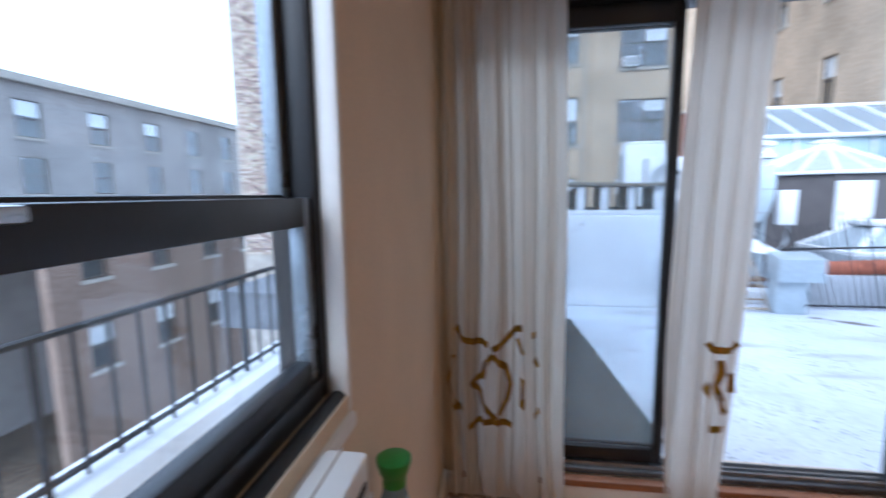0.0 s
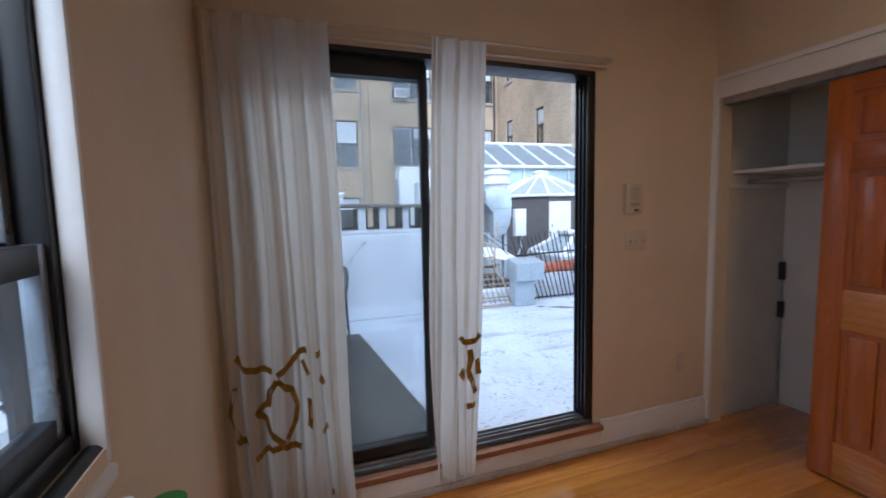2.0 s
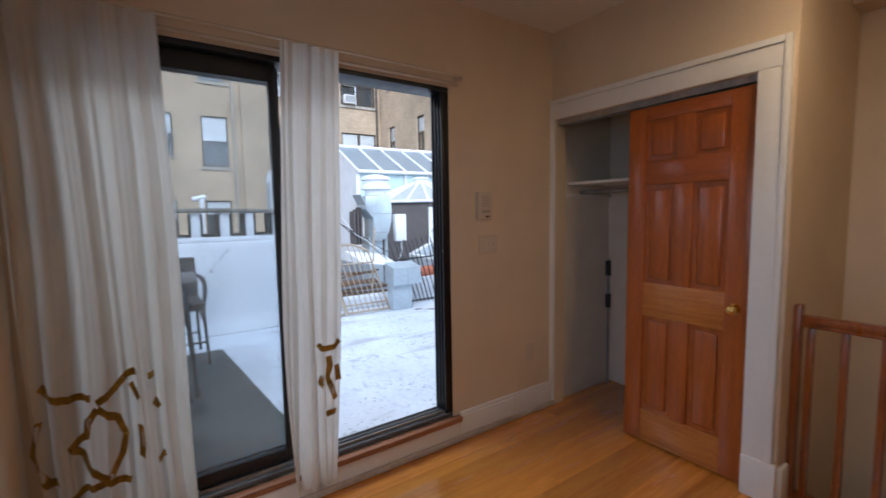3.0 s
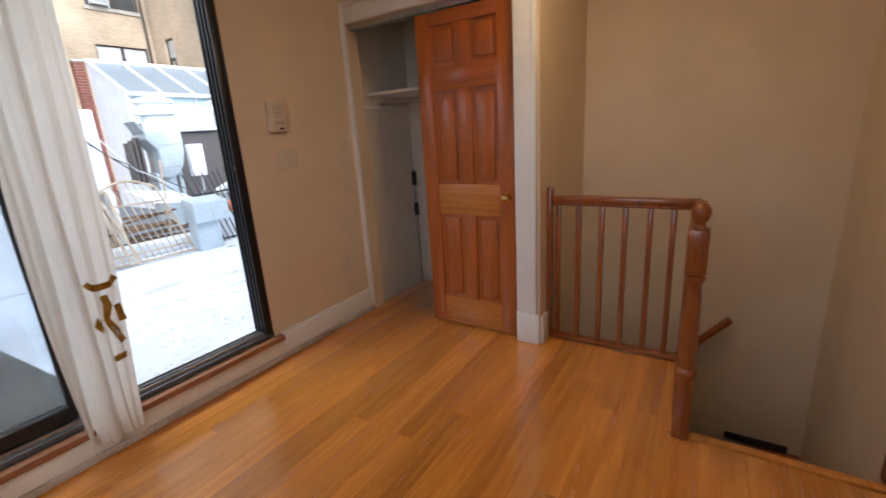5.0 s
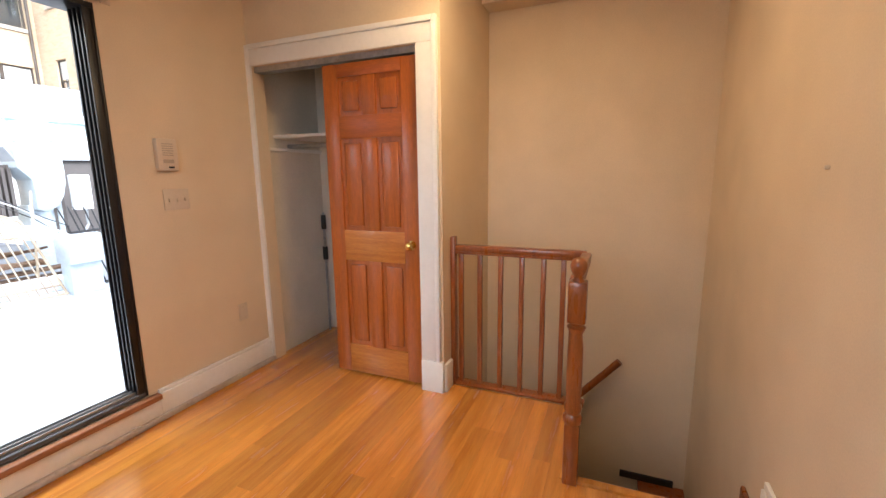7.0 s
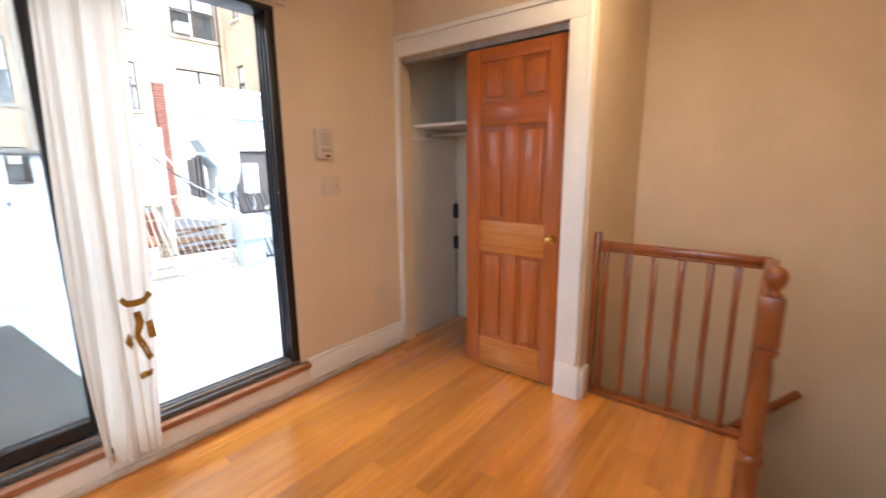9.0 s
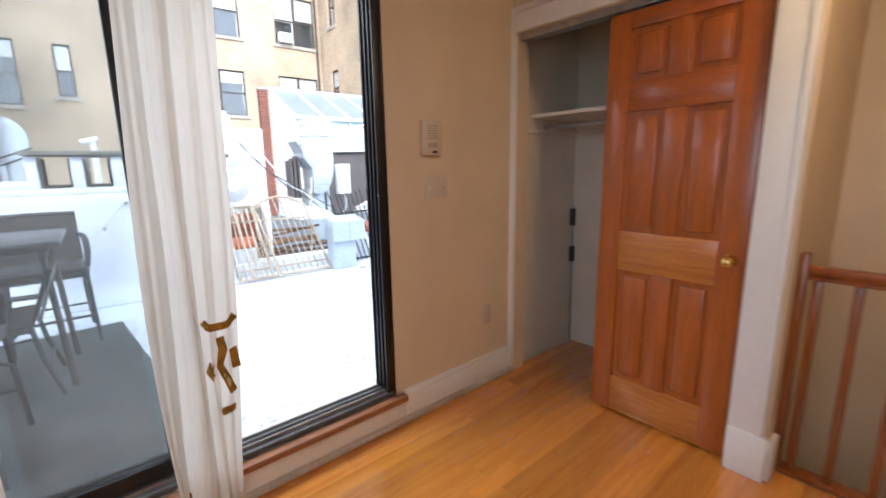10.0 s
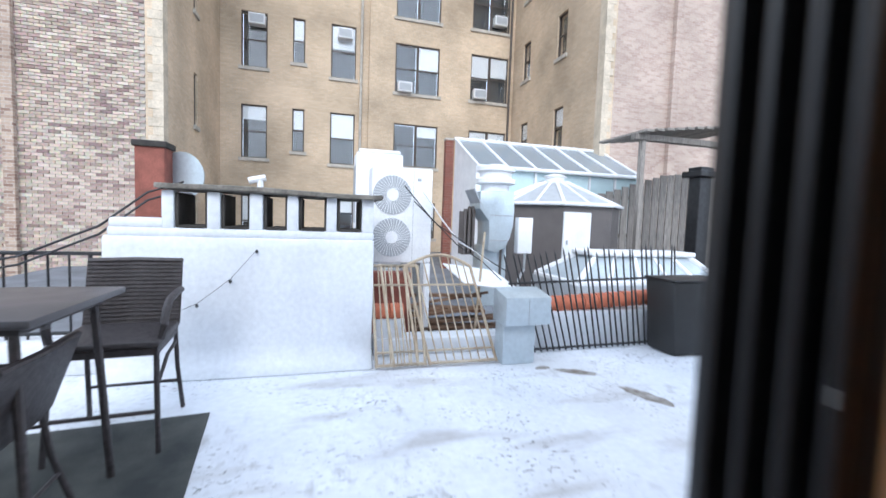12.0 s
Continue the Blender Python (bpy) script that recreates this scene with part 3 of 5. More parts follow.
sw = base("light_switch", (0.29, 0, 1.21), "ivory three-gang toggle switch plate", "switch")
part("plate", boxes((0.215, 0.365, -0.007, 0, 1.15, 1.265), bevel=0.003), PLASTIC, sw, smooth=True)
for i in range(3):
    part("toggle", boxes((0.24 + 0.046 * i, 0.25 + 0.046 * i, -0.018, -0.006, 1.195, 1.215), bevel=0.002), PLASTIC, sw)
ou = base("wall_outlet", (0.665, 0, 0.43), "ivory duplex wall outlet", "outlet")
part("plate", boxes((0.63, 0.70, -0.006, 0, 0.375, 0.49), bevel=0.002), PLASTIC, ou, smooth=True)
for zz in (0.41, 0.455):
    part("socket", boxes((0.65, 0.68, -0.009, -0.005, zz - 0.013, zz + 0.013), bevel=0.003), PLASTIC, ou)
tagged(link("wall_hook", rods([((0.18, YS, 1.335), (0.18, YS + 0.012, 1.335))], 0.006), PLASTIC), "small painted nail stub in the wall", "nail")
pole = base("telescopic_pole", (1.53, -0.03, 0), "thin grey telescopic pole with black grips, leaning in the closet", "pole")
part("tube", rods([((1.535, -0.03, 0.0), (1.575, 0.005, 1.02))], 0.009), STEEL, pole, smooth=True)
for z0, z1 in ((0.62, 0.73), (0.88, 1.0)):
    bm = bmesh.new()
    rod(bm, (1.535 + 0.04 * z0 / 1.02, -0.03 + 0.035 * z0 / 1.02, z0), (1.535 + 0.04 * z1 / 1.02, -0.03 + 0.035 * z1 / 1.02, z1), 0.02, n=12)
    part("grip", bm, BLACKPL, pole, smooth=True)

# ---- air conditioner under the window, bottle on the ledge ----
PX, PY, PZ = -1.812, -1.25, 1.02
ac = base("wall_air_conditioner", (-1.82, -1.8, 0), "white through-wall air conditioner cabinet with louvres", "air conditioner")
part("cabinet", boxes((XW + 0.014, PX, -2.28, PY, 0.0, PZ), bevel=0.008), TRIM, ac, smooth=True)
part("top_seam", boxes((XW + 0.038, XW + 0.041, -2.28, PY + 0.001, PZ, PZ + 0.001)), GREYPL, ac)
for i in range(4):
    part("louvre", boxes((PX - 0.002, PX + 0.012, -2.24, PY - 0.02, PZ - 0.060 - 0.028 * i, PZ - 0.045 - 0.028 * i), bevel=0.004), TRIM, ac, smooth=True)
    # No opening is cut: a black strip paints the shade between louvres.
    part("louvre_gap", boxes((PX - 0.001, PX + 0.002, -2.24, PY - 0.02, PZ - 0.044 - 0.028 * i, PZ - 0.033 - 0.028 * i)), BLACKPL, ac)
for i in range(12):
    part("grille_slat", boxes((PX - 0.002, PX + 0.006, -2.24, PY - 0.05, PZ - 0.225 - 0.02 * i, PZ - 0.217 - 0.02 * i), bevel=0.002), TRIM, ac)
    # Likewise a grey strip for the shade between slats.
    part("grille_gap", boxes((PX - 0.001, PX + 0.001, -2.24, PY - 0.05, PZ - 0.216 - 0.02 * i, PZ - 0.207 - 0.02 * i)), GREYPL, ac)
setting("wall_ledge", boxes((XW, XW + 0.11, -1.18, -0.90, 0.0, 0.585), bevel=0.005), TRIM, "white boxed pipe ledge beside the air conditioner", "ledge", True)
BX, BY, BZ, BK = -1.835, -1.04, 0.585, 1.25
bt = base("spray_bottle", (BX, BY, BZ), "translucent blue plastic bottle with a green cap", "bottle")
BLUE = mat("pale_blue_plastic", (0.25, 0.38, 0.48), 0.25, var=0.05, bump=0.0)
GREEN = mat("green_plastic_cap", (0.05, 0.36, 0.07), 0.4, var=0.05, bump=0.02)
RED = mat("red_label_print", (0.45, 0.05, 0.04), 0.45, var=0.05, bump=0.0)
NAVY = mat("navy_label_print", (0.04, 0.08, 0.26), 0.45, var=0.05, bump=0.0)
part("body", lathe(bmesh.new(), (BX, BY, BZ), [(r * BK * 0.85, h * BK) for r, h in ((0.028, 0), (0.033, 0.006), (0.034, 0.12), (0.030, 0.15), (0.022, 0.172), (0.021, 0.185))], n=20), BLUE, bt, smooth=True)
part("cap", lathe(bmesh.new(), (BX, BY, BZ), [(r * BK * 0.85, h * BK) for r, h in ((0.022, 0.185), (0.022, 0.20), (0.026, 0.205), (0.032, 0.222), (0.032, 0.228), (0.028, 0.230))], n=20), GREEN, bt, "bright green flared cap", smooth=True)
part("label", lathe(bmesh.new(), (BX, BY, BZ), [(r * BK * 0.85, h * BK) for r, h in ((0.0345, 0.03), (0.0348, 0.031), (0.0348, 0.075), (0.0345, 0.076))], n=20), RED, bt, smooth=True)
part("label_band", lathe(bmesh.new(), (BX, BY, BZ), [(r * BK * 0.85, h * BK) for r, h in ((0.0345, 0.08), (0.0348, 0.081), (0.0348, 0.10), (0.0345, 0.101))], n=20), NAVY, bt, smooth=True)

# ---- outdoor materials ----
def brick_mat(name, a, b, mortar, w=0.20, h=0.067, var=0.15, stain=0.25):
    m = mat(name, a, 0.88, var=0.10, scale=0.5, fine=30, bump=0.2, tint=tuple(c * (1 - stain) for c in a))
    n, l = m.node_tree.nodes, m.node_tree.links
    co, sep, add, com = n.new("ShaderNodeTexCoord"), n.new("ShaderNodeSeparateXYZ"), n.new("ShaderNodeMath"), n.new("ShaderNodeCombineXYZ")
    l.new(co.outputs["Object"], sep.inputs[0])
    l.new(sep.outputs["X"], add.inputs[0])
    l.new(sep.outputs["Y"], add.inputs[1])
    l.new(add.outputs[0], com.inputs["X"])
    l.new(sep.outputs["Z"], com.inputs["Y"])
    tex = n.new("ShaderNodeTexBrick")
    tex.inputs["Scale"].default_value = 1.0
    tex.inputs["Brick Width"].default_value, tex.inputs["Row Height"].default_value = w, h
    tex.inputs["Mortar Size"].default_value, tex.inputs["Mortar Smooth"].default_value = 0.006, 0.3
    tex.inputs["Bias"].default_value = 0.0
    for key, col in (("Color1", a), ("Color2", b), ("Mortar", mortar)):
        tex.inputs[key].default_value = (*col, 1)
    l.new(com.outputs[0], tex.inputs["Vector"])
    shader = n["Principled BSDF"]
    old = shader.inputs["Base Color"].links[0].from_socket
    mul = n.new("ShaderNodeMix")
    mul.data_type, mul.blend_type = "RGBA", "MULTIPLY"
    mul.inputs["Factor"].default_value = 1.0
    gain = n.new("ShaderNodeMix")
    gain.data_type, gain.blend_type = "RGBA", "DIVIDE"
    gain.inputs["Factor"].default_value = 1.0
    gain.inputs["B"].default_value = (*a, 1)
    l.new(old, gain.inputs["A"])
    l.new(gain.outputs["Result"], mul.inputs["B"])
    l.new(tex.outputs["Color"], mul.inputs["A"])
    l.new(mul.outputs["Result"], shader.inputs["Base Color"])
    return m


TANBRICK = brick_mat("tan_brick", (0.71, 0.56, 0.40), (0.63, 0.48, 0.33), (0.58, 0.49, 0.38), stain=0.38)
MORTAR = mat("pale_mortar", (0.46, 0.42, 0.37), 0.95, var=0.12, scale=3, fine=60, bump=0.4)
MIXBRICK = brick_mat("mixed_brown_brick", (0.52, 0.40, 0.31), (0.27, 0.17, 0.13), (0.50, 0.45, 0.39), 0.215, 0.072)
PINKBRICK = brick_mat("pale_pink_brick", (0.55, 0.43, 0.36), (0.42, 0.30, 0.25), (0.52, 0.46, 0.40))
QUOIN = mat("cream_corner_brick", (0.64, 0.55, 0.43), 0.85, var=0.12, scale=3, fine=25, bump=0.3)
STONE = mat("pale_window_sill_stone", (0.52, 0.48, 0.42), 0.8, var=0.12, scale=5)
BROWNFR = mat("dark_brown_window_paint", (0.085, 0.066, 0.055), 0.5, var=0.1)
BLIND = mat("white_window_blind", (0.88, 0.89, 0.90), 0.6, var=0.05, scale=3)
# Dark tone that stands in for the shade of unlit rooms.
ROOMSHADE = mat("unlit_room_tone", (0.06, 0.068, 0.075), 0.7, var=0.2, scale=2)
WINGLASS = glass_mat("far_window_glass", (0.97, 0.98, 0.985), gloss_base=0.07)
WHITEM = mat("white_enamelled_metal", (0.78, 0.79, 0.80), 0.4, var=0.05, scale=4, fine=50, bump=0.05)
GREYM = mat("grey_enamelled_metal", (0.40, 0.42, 0.44), 0.45, var=0.06)
GALV = mat("galvanised_sheet_metal", (0.53, 0.60, 0.64), 0.36, metal=0.45, var=0.06, scale=6, fine=30, bump=0.1)
BEIGEM = mat("beige_painted_iron", (0.47, 0.40, 0.30), 0.55, var=0.15, scale=5, fine=80, bump=0.2, tint=(0.30, 0.22, 0.145))
IRON = mat("black_wrought_iron", (0.02, 0.02, 0.022), 0.5, var=0.2, scale=12)
TERRA = mat("orange_clay_coping", (0.62, 0.19, 0.10), 0.7, var=0.15, scale=9, bump=0.2)
REDBRICK = brick_mat("red_chimney_brick", (0.25, 0.075, 0.05), (0.18, 0.055, 0.038), (0.28, 0.21, 0.17))
TAUPE = mat("taupe_metal_siding", (0.115, 0.10, 0.095), 0.55, var=0.08, scale=3)
GREYWOOD = mat("weathered_grey_wood", (0.27, 0.245, 0.22), 0.85, var=0.22, scale=6, fine=40, bump=0.3, stretch=(8, 8, 0.8), rand=0.2)
SLATE = mat("stained_cap_stone", (0.22, 0.20, 0.17), 0.85, var=0.25, scale=9, fine=50, bump=0.5)
SOOT = mat("sooty_flue_lining", (0.05, 0.045, 0.04), 0.9, var=0.2)
WICKER = mat("brown_grey_wicker", (0.050, 0.041, 0.042), 0.5, var=0.25, scale=40, fine=160, bump=0.8)
TABLETOP = mat("slate_grey_table_top", (0.085, 0.08, 0.085), 0.35, var=0.08, scale=5)
RUG = mat("dark_outdoor_rug", (0.022, 0.026, 0.026), 0.9, var=0.2, scale=3, fine=120, bump=0.5, tint=(0.085, 0.088, 0.078))
SKYGLASS = glass_mat("greenhouse_roof_glass", (0.45, 0.55, 0.60), haze=0.22)
WIRED = mat("pale_wired_skylight_glass", (0.42, 0.47, 0.50), 0.18, var=0.10, scale=3, bump=0.05)
FROST = mat("pale_frosted_panel", (0.52, 0.66, 0.68), 0.25, var=0.06, scale=2, bump=0.02)
TAR = mat("grey_tar_roof", (0.17, 0.18, 0.20), 0.75, var=0.15, scale=2, fine=40, bump=0.4)
DIRT = mat("brown_winter_gardens", (0.16, 0.13, 0.10), 0.95, var=0.3, scale=0.3, fine=4, bump=0.5)
RUST = mat("rust_red_flue_paint", (0.25, 0.075, 0.05), 0.75, var=0.2, scale=6)


def dirty_roof():
    """White roof coating with clustered dark specks, scuffs and trampled dirt."""
    m = mat("worn_white_roof_coating", (0.74, 0.76, 0.80), 0.5, var=0.06, scale=1.3, fine=22, bump=0.5, tint=(0.60, 0.62, 0.66))
    n, l = m.node_tree.nodes, m.node_tree.links
    co = n.new("ShaderNodeTexCoord")
    shader = n["Principled BSDF"]
    last = shader.inputs["Base Color"].links[0].from_socket

    def field(scale, detail, lo, hi, stretch, turn):
        mp, tex, rng = n.new("ShaderNodeMapping"), n.new("ShaderNodeTexNoise"), n.new("ShaderNodeMapRange")
        mp.inputs["Scale"].default_value, mp.inputs["Rotation"].default_value = stretch, (0, 0, turn)
        l.new(co.outputs["Object"], mp.inputs[0])
        l.new(mp.outputs[0], tex.inputs["Vector"])
        tex.inputs["Scale"].default_value, tex.inputs["Detail"].default_value = scale, detail
        rng.inputs["From Min"].default_value, rng.inputs["From Max"].default_value = lo, hi
        l.new(tex.outputs["Fac"], rng.inputs["Value"])
        return rng.outputs[0]

    for spots, area, col in ((field(27, 5, 0.59, 0.66, (1, 1.5, 1), 0.4), field(1.9, 5, 0.44, 0.64, (1, 1, 1), 0), (0.17, 0.17, 0.18)),
                             (field(9, 7, 0.56, 0.72, (1.6, 0.7, 1), 0.6), field(0.9, 3, 0.42, 0.62, (1, 1, 1), 1), (0.42, 0.42, 0.43)),
                             (field(2.0, 9, 0.56, 0.78, (0.45, 1.7, 1), 0.15), None, (0.30, 0.27, 0.24)),
                             (field(0.7, 8, 0.50, 0.80, (1, 1, 1), 2), None, (0.54, 0.54, 0.54))):
        fac = spots
        if area:
            mul = n.new("ShaderNodeMath")
            mul.operation = "MULTIPLY"
            l.new(spots, mul.inputs[0])
            l.new(area, mul.inputs[1])
            fac = mul.outputs[0]
        mx = n.new("ShaderNodeMix")
        mx.data_type = "RGBA"
        mx.inputs["B"].default_value = (*col, 1)
        l.new(fac, mx.inputs["Factor"])
        l.new(last, mx.inputs["A"])
        last = mx.outputs["Result"]
    l.new(last, shader.inputs["Base Color"])
    return m


ROOFWHITE = dirty_roof()

# ---- terrace ----
house_objects = set(bpy.data.objects)
setting("ground", boxes((-400, 400, -400, 400, -9.3, -9.0)), DIRT, "brown winter gardens far below", "ground")
bm = boxes((-3.15, 5.2, 0.2, 3.70, -0.3, TERR + 0.035), (-3.15, -2.06, -6, 0.2, -0.3, TERR + 0.035))
setting("terrace_floor", bm, ROOFWHITE, "scuffed white coated roof terrace", "terrace")
setting("neighbour_roof", boxes((-6, 9.5, 3.62, 17, -0.6, -0.05)), TAR, "grey tar roof beyond the terrace", "roof")
# foot of the own house's outer wall, above the opening
setting("house_outer_wall", boxes((-2.06, 6, 0.2, 0.26, 2.25, 2.95), (0.22, 6, 0.2, 0.26, TERR, 2.25), (-2.12, -2.06, -6, 0.26, 2.2, 2.95)), WHITEP, "white rendered outer wall of the house", "wall")


def low_wall(name, row):
    bm = boxes(row, bevel=0.02)
    setting(name, bm, WHITEP, "low white coated parapet", "parapet", True)


low_wall("parapet_west", (-3.25, -3.0, -6, 3.35, TERR, 0.36))
low_wall("parapet_north", (-3.25, -1.9, 3.35, 3.6, TERR, 0.30))
low_wall("parapet_east", (1.32, 4.6, 3.42, 3.66, TERR, 0.40))
low_wall("parapet_middle", (0.02, 1.32, 3.42, 3.66, TERR, 0.20))


def railing(a, b, z0, z1, step, label):
    """An iron railing with a top and a bottom rail and pickets between two points of the plan."""
    a, b = Vector(a), Vector(b)
    thing = base("iron_railing", (*((a + b) / 2), z0), label, "railing")
    for z in (z0 + 0.04, z1):
        part("rail", rods([((*a, z), (*b, z))], 0.014, 6), IRON, thing)
    n = int((b - a).length / step)
    for i in range(n + 1):
        p = a + (b - a) * i / n
        bm = bmesh.new()
        rod(bm, (*p, z0), (*p, z1), 0.014 if i % 8 == 0 else 0.008, n=6)
        part("picket", bm, IRON, thing)


railing((-3.12, -4.0), (-3.12, 3.45), 0.36, 0.90, 0.13, "black iron railing on the white parapet")
railing((-3.12, 3.47), (-1.95, 3.47), 0.30, 0.93, 0.12, "black iron railing beside the chimney stack")

# ---- chimney stack ----
ch = base("chimney_stack", (-0.93, 3.45, TERR), "broad white painted chimney stack with a stone cap on piers", "chimney")
bm = bmesh.new()
box(bm, -1.90, -0.03, 3.19, 3.75, TERR, 1.085, bevel=0.02)
bmesh.ops.subdivide_edges(bm, edges=[e for e in bm.edges if e.calc_length() > 0.4], cuts=14, use_grid_fill=True)
for v in bm.verts:
    if v.co.y < 3.3:
        v.co.y += 0.012 * noise.noise(v.co * 2.3) + 0.005 * noise.noise(v.co * 9)
        v.co.y -= 0.10 * max(0.0, 0.16 - (v.co.z - TERR)) / 0.16
part("body", bm, WHITEP, ch, smooth=True)
part("ledge", boxes((-1.87, -0.03, 3.20, 3.72, 1.08, 1.15), bevel=0.02), WHITEP, ch, smooth=True)
part("shoulder", boxes((-1.86, -1.52, 3.20, 3.70, 1.14, 1.21), bevel=0.02), WHITEP, ch, smooth=True)
for x0, x1 in ((-1.535, -1.455), (-1.245, -1.155), (-0.96, -0.865), (-0.695, -0.61), (-0.405, -0.325), (-0.13, -0.035)):
    for y0, y1 in ((3.20, 3.31), (3.60, 3.71)):
        part("pier", boxes((x0, x1, y0, y1, 1.14, 1.415), bevel=0.012), WHITEP, ch, smooth=True)
for x0, x1 in ((-1.45, -1.25), (-1.15, -0.965), (-0.86, -0.70), (-0.605, -0.41), (-0.32, -0.135)):
    part("flue_rim", boxes((x0, x0 + 0.02, 3.215, 3.65, 1.145, 1.40), (x1 - 0.008, x1 + 0.004, 3.215, 3.65, 1.145, 1.40), (x0 + 0.02, x1 - 0.008, 3.205, 3.65, 1.145, 1.168), bevel=0.003), SOOT, ch, "sooty flue lining")
bm = bmesh.new()
box(bm, -1.56, 0.03, 3.14, 3.76, 1.412, 1.448, bevel=0.008)
bmesh.ops.subdivide_edges(bm, edges=[e for e in bm.edges if e.calc_length() > 0.5], cuts=12)
for v in bm.verts:
    v.co.z += 0.006 * math.sin(5 * v.co.x) - 0.014 * (v.co.x + 1.5) + 0.018
    v.co.y += 0.008 * math.sin(17 * v.co.x)
part("cap", bm, SLATE, ch, "thin weathered grey stone cap")
wire = base("string_lights", (-1.1, 3.17, 0.8), "thin string-light wire with small bulbs on the stack", "string lights")
wp = [(-1.52, 3.17, 0.52), (-1.39, 3.17, 0.56), (-1.30, 3.17, 0.60), (-1.08, 3.17, 0.78), (-0.90, 3.17, 1.00)]
part("wire", tube(wp, 0.002, 6), IRON, wire)
for p in wp[2:]:
    part("bulb", lathe(bmesh.new(), (p[0], p[1] - 0.012, p[2] - 0.03), ((0.004, 0.03), (0.011, 0.022), (0.011, 0.008), (0.003, 0)), n=10), IRON, wire, smooth=True)

# ---- flue, dish and pipes behind the stack ----
fl = base("square_flue", (-2.0, 4.5, -0.05), "rust-red square chimney flue", "flue")
part("shaft", boxes((-2.13, -1.88, 4.4, 4.65, -0.05, 1.88), bevel=0.01), RUST, fl, smooth=True)
part("rim", boxes((-2.15, -1.86, 4.38, 4.67, 1.86, 1.92), bevel=0.01), SOOT, fl)
dish = base("round_vent_cover", (-1.75, 4.62, -0.05), "pale grey round metal cover on a mast", "vent")
bm = bmesh.new()
rod(bm, (-1.80, 4.60, 1.62), (-1.78, 4.66, 1.62), 0.24, 0.21, n=28)
part("disc", bm, GALV, dish, smooth=True)
part("mast", rods([((-1.78, 4.66, -0.05), (-1.78, 4.66, 1.6))], 0.02), GALV, dish)
vp = base("vent_pipe", (-1.1, 4.6, -0.05), "white plastic vent pipe with a tee top", "pipe")
part("riser", rods([((-1.05, 4.5, -0.05), (-1.05, 4.5, 1.62))], 0.03), WHITEM, vp, smooth=True)
part("tee", rods([((-1.16, 4.5, 1.60), (-1.0, 4.5, 1.64))], 0.034), WHITEM, vp, smooth=True)
cb = base("roof_cable", (-2.0, 3.4, 1.0), "sagging black cables over the roof edge", "cable")
for dz in (0.0, 0.06):
    part("strand", tube([(-3.1, 3.5, 0.72 + dz), (-2.5, 3.45, 0.85 + dz), (-2.0, 3.42, 1.08 + dz), (-1.72, 3.5, 1.34 + dz), (-1.5, 3.6, 1.44 + dz)], 0.009, 6), IRON, cb)

# ---- gates and fences that lean on the parapet ----
def gate(x0, x1, label, arch, tilt, n=7):
    thing = base("iron_gate", ((x0 + x1) / 2, 3.1, TERR), label, "gate", "gates leaning on the parapet")
    h = 0.79

    def at(u, v):
        return (x0 + (x1 - x0) * u + tilt * v, 3.07 + 0.30 * v, TERR + 0.02 + (h + (arch * math.sin(math.pi * u) if v > 0.9 else 0)) * v)
    for u in (0.0, 1.0):
        part("upright", rods([(at(u, 0), at(u, 1))], 0.013, 8), BEIGEM, thing)
    part("bottom_rail", rods([(at(0, 0.02), at(1, 0.02))], 0.014, 8), BEIGEM, thing)
    part("lower_rail", rods([(at(0, 0.14), at(1, 0.14))], 0.010, 8), BEIGEM, thing)
    part("mid_rail", rods([(at(0, 0.80), at(1, 0.80))], 0.010, 8), BEIGEM, thing)
    part("top_rail", tube([at(i / 10, 1.0) for i in range(11)], 0.014), BEIGEM, thing, smooth=True)
    for i in range(1, n):
        part("bar", rods([(at(i / n, 0.02), at(i / n, 0.99))], 0.0065, 6), BEIGEM, thing)


gate(0.0, 0.40, "beige iron gate leaf leaning on the parapet", 0.0, -0.03)
gate(0.14, 0.34, "narrow beige iron gate leaf behind the others", 0.0, -0.09, 3)
gate(0.44, 1.03, "beige iron gate with an arched top, leaning", 0.10, -0.17, 8)
fence = base("iron_fence_panel", (2.3, 3.3, TERR), "black iron fence panel with pointed bars, leaning back", "fence")
for i in range(27):
    u = i / 26
    a = Vector((1.44 + 1.75 * u, 3.27 + 0.06 * u, TERR + 0.01))
    b = Vector((1.26 + 2.1 * u + random.uniform(-0.03, 0.03), 3.52 + 0.06 * u, 0.93 + 0.10 * u + random.uniform(-0.03, 0.03)))
    bm = bmesh.new()
    rod(bm, a, b, 0.009, n=6)
    rod(bm, b, b + (b - a).normalized() * 0.05, 0.010, 0.001, n=6)
    part("bar", bm, IRON, fence)
for v in (0.04, 0.72):
    part("rail", rods([(Vector((1.42 - 0.18 * v, 3.27 + 0.25 * v, TERR + 0.88 * v)), Vector((3.22 + 0.17 * v, 3.33 + 0.25 * v, TERR + 0.96 * v)))], 0.012, 6), IRON, fence)
cp = base("clay_coping", (2.2, 3.5, 0.40), "orange half-round clay coping tiles on the parapet", "coping")
xx = 1.35
while xx < 3.3:
    bm = bmesh.new()
    rod(bm, (xx, 3.53, 0.44 + 0.045 * (xx - 1.3)), (xx + 0.155, 3.53, 0.44 + 0.045 * (xx - 1.15)), 0.085, 0.078, n=18)
    part("coping_tile", bm, TERRA, cp, smooth=True)
    xx += 0.16
BOARD = mat("weathered_brown_board", (0.20, 0.12, 0.075), 0.85, var=0.25, scale=5, fine=40, bump=0.4, stretch=(1, 8, 8), rand=0.35)
